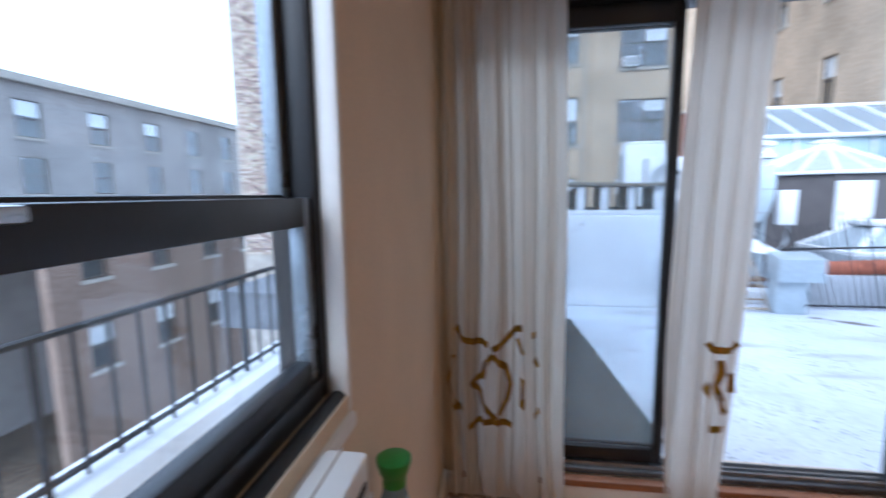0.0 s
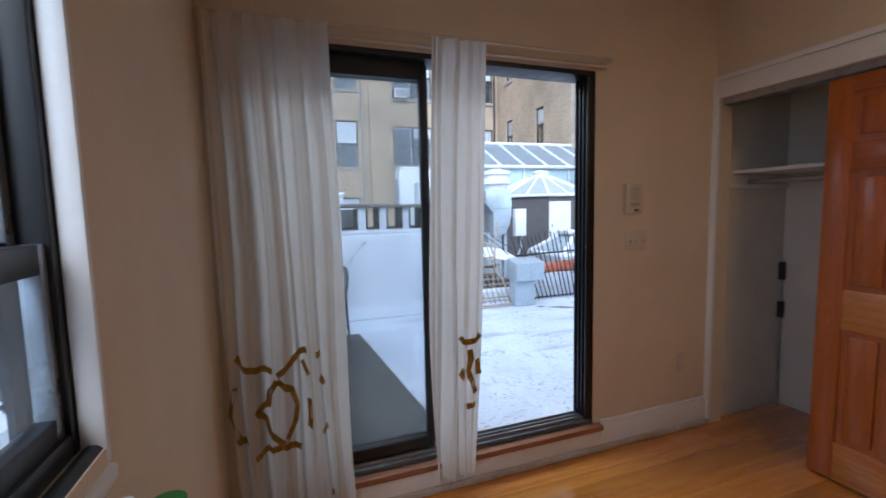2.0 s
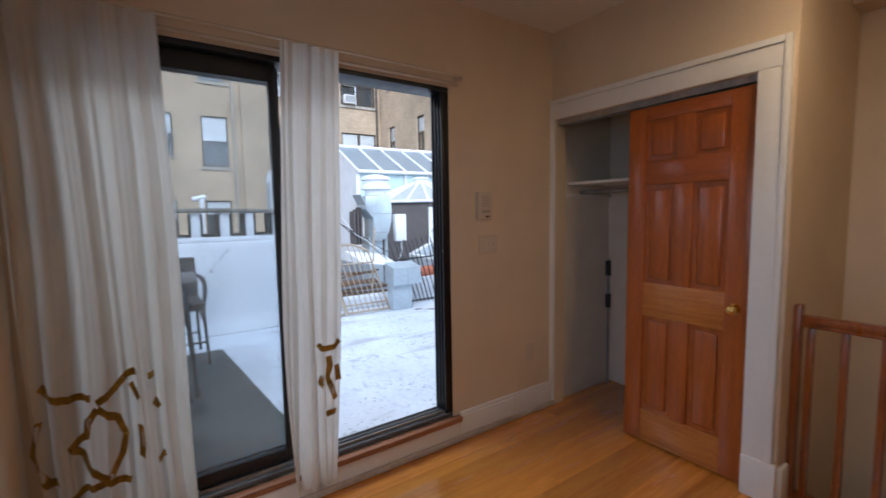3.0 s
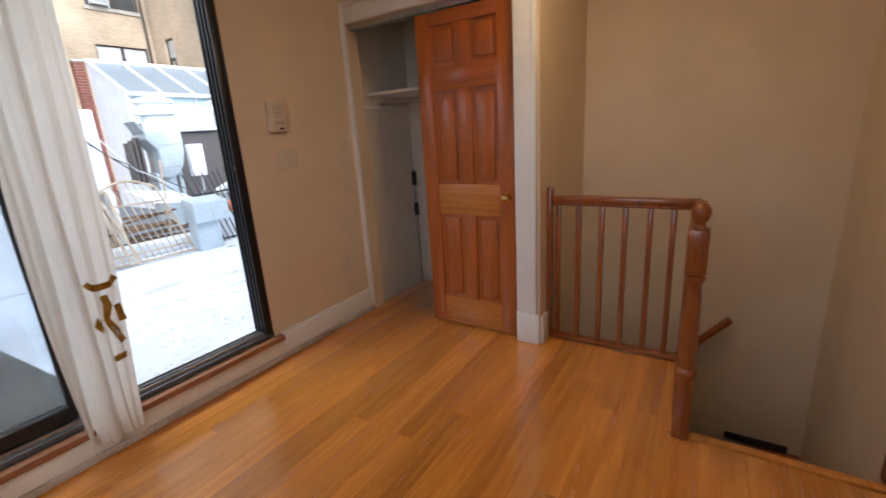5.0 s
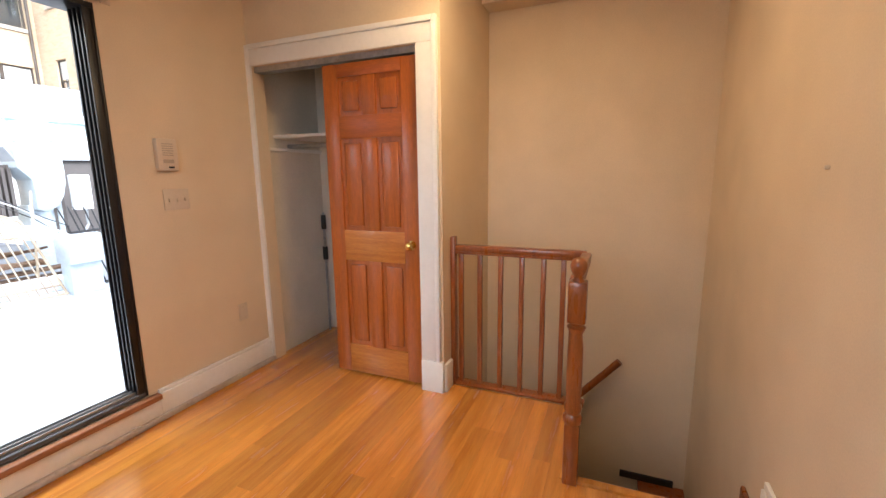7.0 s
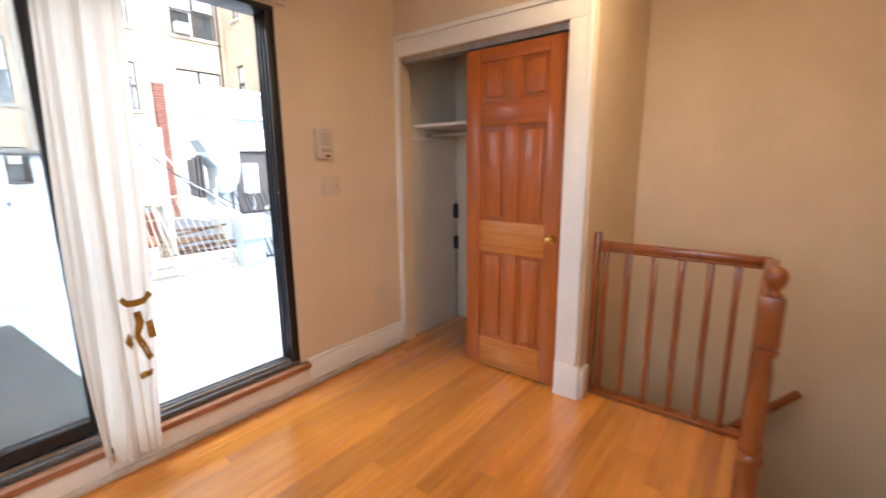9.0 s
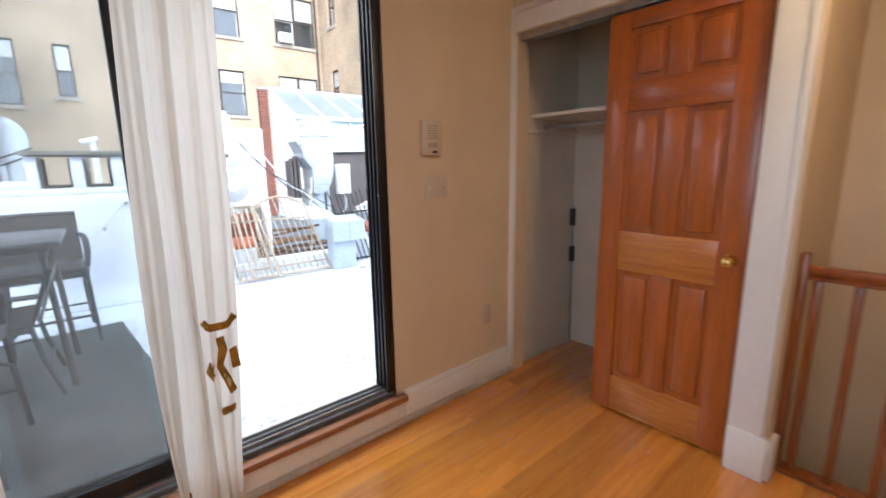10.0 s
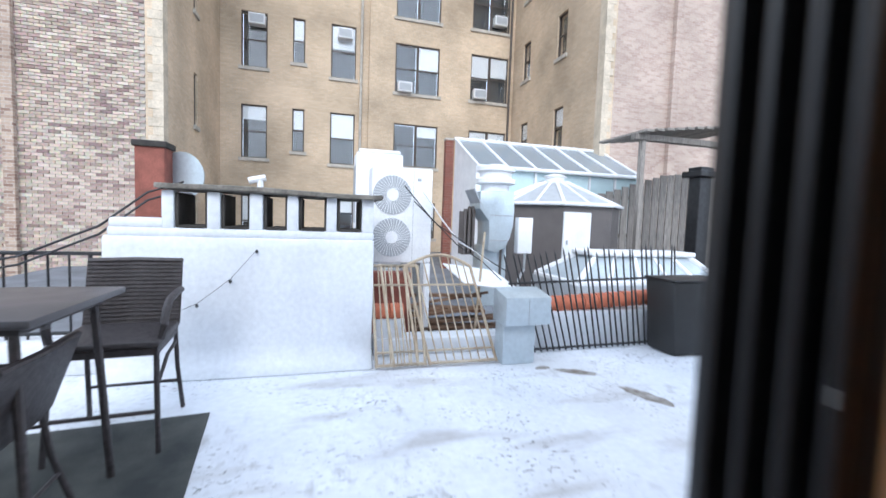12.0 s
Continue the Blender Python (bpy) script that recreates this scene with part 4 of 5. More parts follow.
for i in range(9):
    bm = boxes((-0.65, 0.65, -0.06, 0.06, -0.015, 0.015), bevel=0.003)
    ob = tagged(link("loose_board", bm, BOARD), "weathered brown board in a loose pile behind the gates", "board", "pile of loose boards")
    ob.matrix_basis = pose(0.70 + random.uniform(-0.2, 0.25), 3.86 + 0.045 * i, -0.03 + 0.06 * i, random.uniform(-14, 14), random.uniform(-7, 7), random.uniform(-14, 14))
sheet = link("metal_sheet", boxes((-0.34, 0.34, -0.3, 0.3, -0.008, 0.008), bevel=0.003), WHITEM)
tagged(sheet, "white metal sheet lying on the loose boards", "sheet").matrix_basis = pose(1.25, 4.1, 0.66, 14, 8, 10)
crate = link("rusty_crate", boxes((0.02, 0.42, 3.85, 4.02, -0.05, 0.74), bevel=0.01), RUST)
tagged(crate, "rust-red crate under the heat pump", "crate")
cp2 = base("clay_coping", (0.13, 3.5, 0.20), "short run of orange clay coping tiles", "coping")
for i in range(2):
    bm = bmesh.new()
    rod(bm, (0.03 + 0.13 * i, 3.53, 0.43), (0.155 + 0.13 * i, 3.53, 0.43), 0.075, 0.07, n=18)
    part("coping_tile", bm, TERRA, cp2, smooth=True)
part("footing", boxes((0.03, 0.29, 3.46, 3.62, 0.19, 0.37)), WHITEP, cp2)

MUCK = mat("damp_brown_leaf_muck", (0.17, 0.14, 0.11), 0.8, var=0.3, scale=14, fine=90, bump=0.7, tint=(0.40, 0.38, 0.36))
for cx, cy, ra, rb, turn in ((1.84, 2.21, 0.20, 0.07, -1.2), (1.62, 2.75, 0.17, 0.06, -0.5), (1.38, 2.90, 0.07, 0.04, 0.2)):
    bm = bmesh.new()
    mids = bm.verts.new((cx, cy, TERR + 0.010))
    rim = []
    for k in range(22):
        a = 2 * math.pi * k / 22
        q = 1 + 0.35 * noise.noise(Vector((3 * math.cos(a) + cx, 3 * math.sin(a) + cy, 1)))
        u, v = ra * q * math.cos(a), rb * q * math.sin(a)
        rim.append(bm.verts.new((cx + u * math.cos(turn) - v * math.sin(turn), cy + u * math.sin(turn) + v * math.cos(turn), TERR + 0.001)))
    for k in range(22):
        bm.faces.new((mids, rim[k], rim[(k + 1) % 22]))
    tagged(link("leaf_debris", bm, MUCK, True), "small patch of damp brown leaf debris on the terrace", "debris", "debris on the terrace")
eb = base("electrical_box", (1.2, 3.15, TERR), "grey galvanised outdoor electrical box", "electrical box")
part("pedestal", boxes((1.06, 1.36, 3.02, 3.2, TERR, 0.42), bevel=0.008), GALV, eb, smooth=True)
bm = bmesh.new()
for v in box(bm, 1.05, 1.47, 2.96, 3.24, 0.40, 0.69, bevel=0.006):
    if v.co.z > 0.6 and v.co.y < 3.1:
        v.co.z -= 0.05
part("hood", bm, GALV, eb, smooth=True)
part("cover_seam", boxes((1.26, 1.264, 2.955, 2.962, 0.41, 0.62)), GREYM, eb)
bin_ = base("plastic_tub", (3.2, 3.1, TERR), "black plastic storage tub on the terrace", "tub")
bm = bmesh.new()
for v in box(bm, 2.72, 3.45, 2.92, 3.30, TERR, 0.78, bevel=0.05):
    if v.co.z < 0.3:
        v.co.x = 3.085 + (v.co.x - 3.085) * 0.86
part("shell", bm, BLACKPL, bin_, smooth=True)
part("rim", boxes((2.71, 3.46, 2.91, 3.31, 0.765, 0.785), bevel=0.009), BLACKPL, bin_, smooth=True)

# ---- heat pump units ----
def heat_pump(x, y, z0, label):
    thing = base("heat_pump", (x, y, z0), label, "heat pump", "outdoor units on the roof")
    part("cabinet", boxes((x, x + 0.62, y, y + 0.32, z0, z0 + 0.97), bevel=0.012), WHITEM, thing, smooth=True)
    for zc in (z0 + 0.26, z0 + 0.69):
        cx = x + 0.205
        bm = bmesh.new()
        rod(bm, (cx, y + 0.004, zc), (cx, y - 0.008, zc), 0.195, n=36)
        fan = part("fan_ring", bm, GREYM, thing, smooth=True)
        for i in range(36):
            a = 2 * math.pi * i / 36
            part("grille_wire", rods([((cx + 0.06 * math.cos(a), y - 0.014, zc + 0.06 * math.sin(a)), (cx + 0.19 * math.cos(a + 0.25), y - 0.012, zc + 0.19 * math.sin(a + 0.25)))], 0.0035, 4), WHITEM, thing)
        bm = bmesh.new()
        rod(bm, (cx, y - 0.006, zc), (cx, y - 0.02, zc), 0.062, n=24)
        part("fan_hub", bm, WHITEM, thing, smooth=True)
    part("seam", boxes((x + 0.42, x + 0.424, y - 0.002, y + 0.002, z0 + 0.02, z0 + 0.95)), GREYM, thing)
    part("emblem", boxes((x + 0.46, x + 0.50, y - 0.003, y + 0.001, z0 + 0.84, z0 + 0.87)), GREYM, thing)
    for dx in (0.06, 0.54):
        part("foot", boxes((x + dx - 0.03, x + dx + 0.03, y - 0.02, y + 0.34, -0.05, z0), bevel=0.004), GREYM, thing)
    return thing


heat_pump(0.04, 4.05, 0.815, "white two-fan heat pump unit on steel feet")
hp2 = base("heat_pump", (-0.15, 5.0, -0.05), "white outdoor unit standing behind the other", "heat pump", "outdoor units on the roof")
part("cabinet", boxes((-0.05, 0.52, 5.0, 5.4, 0.6, 2.05), bevel=0.02), WHITEM, hp2, smooth=True)
part("top_cover", boxes((-0.02, 0.49, 5.02, 5.38, 2.05, 2.10), bevel=0.02), WHITEM, hp2, smooth=True)
part("stand", boxes((0.0, 0.47, 5.05, 5.35, -0.05, 0.6)), GREYM, hp2)
part("side_grille", boxes((-0.056, -0.048, 5.06, 5.34, 1.2, 1.9)), GREYM, hp2)
li = base("refrigerant_lines", (1.0, 4.2, 0.6), "bundled white and black pipes running down from the heat pump", "pipe")
part("pipe", tube([(0.55, 3.98, 1.55), (0.75, 3.98, 1.28), (0.95, 4.0, 1.05), (1.15, 4.05, 0.95), (1.4, 4.2, 0.80)], 0.007), WHITEM, li, smooth=True)
part("pipe", tube([(0.35, 3.97, 1.60), (0.62, 3.97, 1.30), (0.92, 3.97, 1.02), (1.25, 4.05, 0.83), (1.5, 4.1, 0.62)], 0.006), IRON, li, smooth=True)
part("pipe", tube([(0.45, 3.96, 1.45), (0.7, 3.96, 1.22), (0.98, 3.97, 1.06), (1.3, 4.05, 0.86), (1.6, 4.1, 0.70)], 0.006), IRON, li, smooth=True)
part("stay", rods([((1.12, 3.9, -0.05), (1.20, 3.9, 1.16))], 0.014), BEIGEM, li)
part("standpipe", rods([((0.60, 3.95, -0.05), (0.60, 3.95, 0.82))], 0.035), WHITEM, li, smooth=True)

# ---- duct, meter box and shed ----
du = base("exhaust_duct", (2.2, 6.0, -0.05), "galvanised exhaust duct with an elbow", "duct")
part("riser", boxes((1.95, 2.25, 5.9, 6.3, -0.05, 0.9), bevel=0.01), GALV, du, smooth=True)
outline = [(1.82, 1.72), (2.36, 1.74), (2.38, 1.45), (2.37, 1.22), (2.32, 1.02), (2.24, 0.88), (2.10, 0.80), (1.97, 0.84), (1.98, 1.05), (1.97, 1.28), (1.82, 1.46)]
bm = bmesh.new()
face = bm.faces.new([bm.verts.new((x, 5.7, z)) for x, z in outline])
for v in bmesh.ops.extrude_face_region(bm, geom=[face])["geom"]:
    if isinstance(v, bmesh.types.BMVert):
        v.co.y += 0.5
bmesh.ops.bevel(bm, geom=bm.edges[:], offset=0.012, segments=2, profile=0.5, affect="EDGES")
part("elbow", bm, GALV, du, smooth=True)
part("seam", boxes((1.985, 2.365, 5.692, 5.70, 1.36, 1.375)), GREYM, du)
part("seam", boxes((1.99, 2.28, 5.692, 5.70, 0.985, 1.0)), GREYM, du)
part("hood", lathe(bmesh.new(), (2.17, 6.0, 0), ((0.22, 1.74), (0.22, 1.84), (0.31, 1.86), (0.31, 1.93), (0.25, 1.95), (0.25, 2.03), (0.30, 2.05), (0.30, 2.11), (0.10, 2.16)), n=24), WHITEM, du, smooth=True)
bm = boxes((-0.008, 0.008, -0.22, 0.22, -0.17, 0.17), bevel=0.003)
for v in bm.verts:
    v.co = Matrix.Translation((1.80, 5.92, 1.60)) @ Matrix.Rotation(radians(-28), 4, "Y") @ v.co
part("flap", bm, GREYM, du)
for k in range(3):
    part("louvre_sheet", boxes((1.66 + 0.07 * k, 1.70 + 0.07 * k, 5.95, 6.2, 0.75, 1.42 + 0.04 * k)), TAUPE, du)
part("leg", rods([((2.30, 5.85, -0.05), (2.30, 5.85, 0.95))], 0.035), GALV, du)
mb = base("meter_box", (2.65, 6.0, 0.7), "grey wall meter box on a conduit", "meter box")
part("case", boxes((2.44, 2.68, 5.66, 5.80, 0.80, 1.35), bevel=0.012), WHITEM, mb, smooth=True)
part("conduit", tube([(2.60, 5.74, 0.80), (2.60, 5.74, 0.55), (2.52, 5.74, 0.40), (2.48, 5.74, -0.05)], 0.022), GREYM, mb, smooth=True)

SX0, SY0 = 4.35, 7.95
shd = base("roof_kiosk", (SX0, SY0, -0.05), "taupe octagonal kiosk with a white ribbed glass cupola", "kiosk")


def ring(r, z, n=8, turn=math.pi / 8):
    return [Vector((SX0 + r * math.cos(2 * math.pi * i / n + turn), SY0 + r * math.sin(2 * math.pi * i / n + turn), z)) for i in range(n)]


bm = bmesh.new()
lo, hi = [bm.verts.new(p) for p in ring(1.36, -0.05)], [bm.verts.new(p) for p in ring(1.36, 1.62)]
for i in range(8):
    bm.faces.new((lo[i], lo[(i + 1) % 8], hi[(i + 1) % 8], hi[i]))
bm.faces.new(hi)
part("body", bm, TAUPE, shd)
part("eaves_rail", tube(ring(1.43, 1.65) + [ring(1.43, 1.65)[0]], 0.035), WHITEM, shd)
for i in range(8):
    a, b = ring(1.40, 1.67)[i], ring(0.30, 2.14)[i]
    a2, b2 = ring(1.40, 1.67)[(i + 1) % 8], ring(0.30, 2.14)[(i + 1) % 8]
    rib = part("rib", rods([(a, b)], 0.035, 6), WHITEM, shd)
    part("rib", rods([((a + a2) / 2, (b + b2) / 2)], 0.028, 6), WHITEM, shd)
    bm = bmesh.new()
    down = Vector((0, 0, -0.02))
    top = [bm.verts.new(p) for p in (a, a2, b2, b)]
    bot = [bm.verts.new(p + down) for p in (a, a2, b2, b)]
    bm.faces.new(top), bm.faces.new(bot[::-1])
    for k in range(4):
        bm.faces.new((top[k], top[(k + 1) % 4], bot[(k + 1) % 4], bot[k]))
    part("roof_pane", bm, GREYM, shd)
part("finial", lathe(bmesh.new(), (SX0, SY0, 0), ((0.32, 2.12), (0.34, 2.17), (0.20, 2.19), (0.20, 2.25), (0.26, 2.27), (0.10, 2.33)), n=16), WHITEM, shd, smooth=True)
part("door", boxes((3.83, 4.40, SY0 - 1.30, SY0 - 1.25, 0.25, 1.50), bevel=0.01), WHITEM, shd)
part("door_handle", rods([((3.90, SY0 - 1.31, 0.9), (3.90, SY0 - 1.31, 0.98))], 0.02), GREYM, shd)

# ---- greenhouse ----
gh = base("greenhouse", (5.2, 9.8, -0.05), "white framed greenhouse with a sloping glass roof", "greenhouse")
GX0, GX1, GY0, GY1, GZ0, GZ1 = 3.0, 7.5, 9.1, 10.9, 2.55, 3.45
bm = bmesh.new()
side = [bm.verts.new((GX0, y, z)) for y, z in ((GY0, -0.05), (GY1, -0.05), (GY1, GZ1), (GY0, GZ0))]
f = bm.faces.new(side)
geo = bmesh.ops.extrude_face_region(bm, geom=[f])["geom"]
for v in geo:
    if isinstance(v, bmesh.types.BMVert):
        v.co.x += 0.08
part("end_wall", bm, WHITEM, gh)
part("front_sill_wall", boxes((GX0 + 0.08, GX1, GY0, GY0 + 0.08, -0.05, 1.2)), WHITEM, gh)
part("back_wall", boxes((GX0 + 0.08, GX1, GY1 - 0.05, GY1, -0.05, GZ1 - 0.05)), WHITEM, gh)
for z in (1.2, GZ0 - 0.06):
    part("front_beam", boxes((GX0 + 0.08, GX1, GY0 - 0.01, GY0 + 0.08, z, z + 0.09)), WHITEM, gh)
for i in range(7):
    x = GX0 + (GX1 - GX0) * i / 6
    part("post", boxes((x - 0.03, x + 0.03, GY0 - 0.015, GY0 + 0.07, 1.2, GZ0), bevel=0.005), WHITEM, gh)
    part("rafter", rods([((x, GY0 - 0.08, GZ0 + 0.0), (x, GY1, GZ1 + 0.03))], 0.035, 6), WHITEM, gh)
    if i < 6:
        x2 = GX0 + (GX1 - GX0) * (i + 1) / 6
        part("front_pane", boxes((x + 0.04, x2 - 0.04, GY0 + 0.02, GY0 + 0.03, 1.29, GZ0 - 0.06)), FROST, gh)
        bm = bmesh.new()
        q = [(x + 0.03, GY0 - 0.06, GZ0), (x2 - 0.03, GY0 - 0.06, GZ0), (x2 - 0.03, GY1, GZ1), (x + 0.03, GY1, GZ1)]
        top, bot = [bm.verts.new(p) for p in q], [bm.verts.new((p[0], p[1], p[2] - 0.015)) for p in q]
        bm.faces.new(top), bm.faces.new(bot[::-1])
        for k in range(4):
            bm.faces.new((top[k], top[(k + 1) % 4], bot[(k + 1) % 4], bot[k]))
        part("roof_pane", bm, SKYGLASS, gh)
part("ridge", rods([((GX0, GY1, GZ1 + 0.02), (GX1, GY1, GZ1 + 0.02))], 0.05, 8), WHITEM, gh)
part("gutter", rods([((GX0, GY0 - 0.08, GZ0 - 0.02), (GX1, GY0 - 0.08, GZ0 - 0.02))], 0.05, 8), WHITEM, gh)
rc = base("red_brick_chimney", (2.75, 11.1, -0.05), "narrow red brick chimney beside the greenhouse", "chimney")
part("shaft", boxes((2.765, 2.985, 10.95, 11.16, -0.05, 3.44)), REDBRICK, rc)
part("cap", boxes((2.75, 3.0, 10.93, 11.18, 3.44, 3.49), bevel=0.01), STONE, rc)

# ---- hipped skylight, wood fence, pergola ----
sk = base("roof_skylight", (4.3, 5.4, -0.05), "white framed hipped roof skylight", "skylight")
KX0, KX1, KY0, KY1 = 3.05, 5.7, 4.95, 6.2
part("curb", boxes((KX0 - 0.05, KX1 + 0.05, KY0 - 0.05, KY1 + 0.05, -0.05, 0.42), bevel=0.02), GREYM, sk)
low = [(KX0, KY0), (KX1, KY0), (KX1, KY1), (KX0, KY1)]
hih = [(KX0 + 0.55, KY0 + 0.4), (KX1 - 0.35, KY0 + 0.4), (KX1 - 0.35, KY1 - 0.4), (KX0 + 0.55, KY1 - 0.4)]
for i in range(4):
    j = (i + 1) % 4
    bm = bmesh.new()
    q = [(*low[i], 0.43), (*low[j], 0.43), (*hih[j], 0.80), (*hih[i], 0.80)]
    top, bot = [bm.verts.new(p) for p in q], [bm.verts.new((p[0], p[1], p[2] - 0.02)) for p in q]
    bm.faces.new(top), bm.faces.new(bot[::-1])
    for k in range(4):
        bm.faces.new((top[k], top[(k + 1) % 4], bot[(k + 1) % 4], bot[k]))
    part("pane", bm, WIRED, sk)
    part("hip_rib", rods([((*low[i], 0.44), (*hih[i], 0.81))], 0.04, 6), WHITEM, sk)
    part("edge_rib", rods([((*low[i], 0.44), (*low[j], 0.44))], 0.035, 6), WHITEM, sk)
for k in range(1, 5):
    u = k / 5
    part("rib", rods([((KX0 + (KX1 - KX0) * u, KY0, 0.45), (KX0 + 0.55 + (KX1 - KX0 - 0.9) * u, KY0 + 0.4, 0.81))], 0.03, 6), WHITEM, sk)
part("crown", boxes((KX0 + 0.45, KX1 - 0.25, KY0 + 0.32, KY1 - 0.32, 0.80, 0.88), bevel=0.03), WHITEM, sk, smooth=True)
wf = base("wood_fence", (7.2, 8.3, -0.05), "weathered grey board fence with a rising top", "fence")
part("rail", boxes((5.7, 9.4, 8.36, 8.42, 1.0, 1.1), (5.7, 9.4, 8.36, 8.42, 1.9, 2.0)), GREYWOOD, wf)
for i in range(17):
    x = 5.72 + 0.215 * i
    part("board", boxes((x, x + 0.185, 8.32, 8.345, -0.05, 2.02 + 0.55 * min(1, i / 8.5) + random.uniform(-0.02, 0.02))), GREYWOOD, wf)
pg = base("pergola", (6.6, 7.0, -0.05), "weathered wooden pergola roof on posts", "pergola")
for x in (5.72, 8.0):
    part("post", boxes((x - 0.05, x + 0.05, 6.95, 7.05, -0.05, 3.0), bevel=0.006), GREYWOOD, pg)
part("beam", boxes((5.5, 8.3, 6.92, 7.08, 3.0, 3.12), bevel=0.008), GREYWOOD, pg)
for i in range(12):
    x = 5.56 + 0.24 * i
    part("slat", boxes((x, x + 0.17, 6.7, 8.2, 3.12 + 0.03 * i, 3.17 + 0.03 * i), bevel=0.006), GREYWOOD, pg)
lp = base("black_lantern_post", (6.9, 6.6, -0.05), "stout black post with a stepped lantern top", "post")
part("column", boxes((6.72, 7.0, 6.5, 6.78, -0.05, 2.3), bevel=0.02), IRON, lp)
part("lantern", boxes((6.62, 7.1, 6.4, 6.88, 2.3, 2.42), (6.7, 7.02, 6.48, 6.8, 2.42, 2.5), bevel=0.02), IRON, lp)

# ---- bar table, wicker chairs, rug ----
setting("rug", boxes((-1.78, 0, -2.22, 0, 0, 0.008), bevel=0.003), RUG, "dark rectangular outdoor rug under the table", "rug").matrix_basis = pose(-1.073, 2.53, TERR, 0, 0, 6)


def wicker_chair(m, label, low=1.0):
    c = new("wicker_chair")
    c.matrix_basis = Matrix()
    tagged(c, label, "chair", "chairs round the bar table")
    z0 = 0.0
    part("seat", boxes((-0.235, 0.235, -0.23, 0.23, 0.565, 0.605), bevel=0.016), WICKER, c, smooth=True)
    part("apron", boxes((-0.225, 0.225, -0.22, 0.22, 0.525, 0.565), bevel=0.006), WICKER, c)
    bm = bmesh.new()
    n = 14
    for dy in (0.0, 0.025):
        grid = [[bm.verts.new((-0.235 + 0.47 * i / n, 0.215 + dy + 0.10 * j / 8 + 0.02 * math.cos(math.pi * (i / n - 0.5)) , 0.58 + 0.40 * j / 8)) for i in range(n + 1)] for j in range(9)]
        for a, b in zip(grid, grid[1:]):
            for i in range(n):
                bm.faces.new((a[i], a[i + 1], b[i + 1], b[i]))
    bk = part("backrest", bm, WICKER, c, smooth=True)
    part("top_roll", tube([(-0.235, 0.325, 0.98), (0, 0.345, 0.985), (0.235, 0.325, 0.98)], 0.017), WICKER, c, smooth=True)
    for s in (-1, 1):
        part("armrest", tube([(s * 0.235, 0.27, 0.80), (s * 0.245, 0.12, 0.81), (s * 0.245, -0.05, 0.80), (s * 0.245, -0.13, 0.76), (s * 0.24, -0.16, 0.68), (s * 0.23, -0.16, 0.60)], 0.020), WICKER, c, smooth=True)
        part("back_leg", tube([(s * 0.215, 0.21, 0.58), (s * 0.22, 0.24, 0.3), (s * 0.235, 0.30, 0.0)], 0.013), WICKER, c, smooth=True)
        part("front_leg", tube([(s * 0.215, -0.20, 0.58), (s * 0.22, -0.22, 0.3), (s * 0.23, -0.25, 0.0)], 0.013), WICKER, c, smooth=True)
        part("side_brace", tube([(s * 0.22, -0.21, 0.36), (s * 0.22, 0.0, 0.46), (s * 0.22, 0.22, 0.48)], 0.010), WICKER, c, smooth=True)
    part("foot_rest", rods([((-0.22, -0.23, 0.22), (0.22, -0.23, 0.22))], 0.012), WICKER, c, smooth=True)
    part("back_stretcher", rods([((-0.225, 0.26, 0.2), (0.225, 0.26, 0.2))], 0.010), WICKER, c, smooth=True)
    for k in range(15):
        z = 0.62 + 0.024 * k
        part("weave_strand", tube([(-0.232, 0.214 + 0.25 * (z - 0.58), z), (0, 0.234 + 0.25 * (z - 0.58), z), (0.232, 0.214 + 0.25 * (z - 0.58), z)], 0.005, 5), WICKER, c)
    for o in c.children:
        if low != 1.0:
            for v in o.data.vertices:
                v.co.z *= low
    c.matrix_basis = m
    return c


chair = wicker_chair(pose(-1.46, 2.33, TERR + 0.008, 0, 0, 5), "dark brown-grey wicker bar chair with arms", 0.925)
wicker_chair(pose(-1.69, 1.50, TERR + 0.008, 0, 0, -88), "low dark wicker armchair pushed under the table", 0.72)
copy_thing(chair, pose(-1.75, 0.76, TERR + 0.008, 0, 0, 176))
copy_thing(chair, pose(-2.45, 1.75, TERR + 0.008, 0, 0, 92))
tb = base("bar_table", (-1.74, 1.645, TERR + 0.008), "square slate-grey bar table on splayed legs", "table")
part("top", boxes((-2.19, -1.29, 1.31, 1.98, 0.888, 0.918), bevel=0.008), TABLETOP, tb, smooth=True)
part("apron", boxes((-2.13, -1.35, 1.37, 1.92, 0.855, 0.888), bevel=0.004), WICKER, tb)
for sx in (-1, 1):
    for sy in (-1, 1):
        part("leg", rods([((-1.74 + sx * 0.36, 1.645 + sy * 0.25, 0.87), (-1.74 + sx * 0.40, 1.645 + sy * 0.28, TERR + 0.008))], 0.016), WICKER, tb, smooth=True)


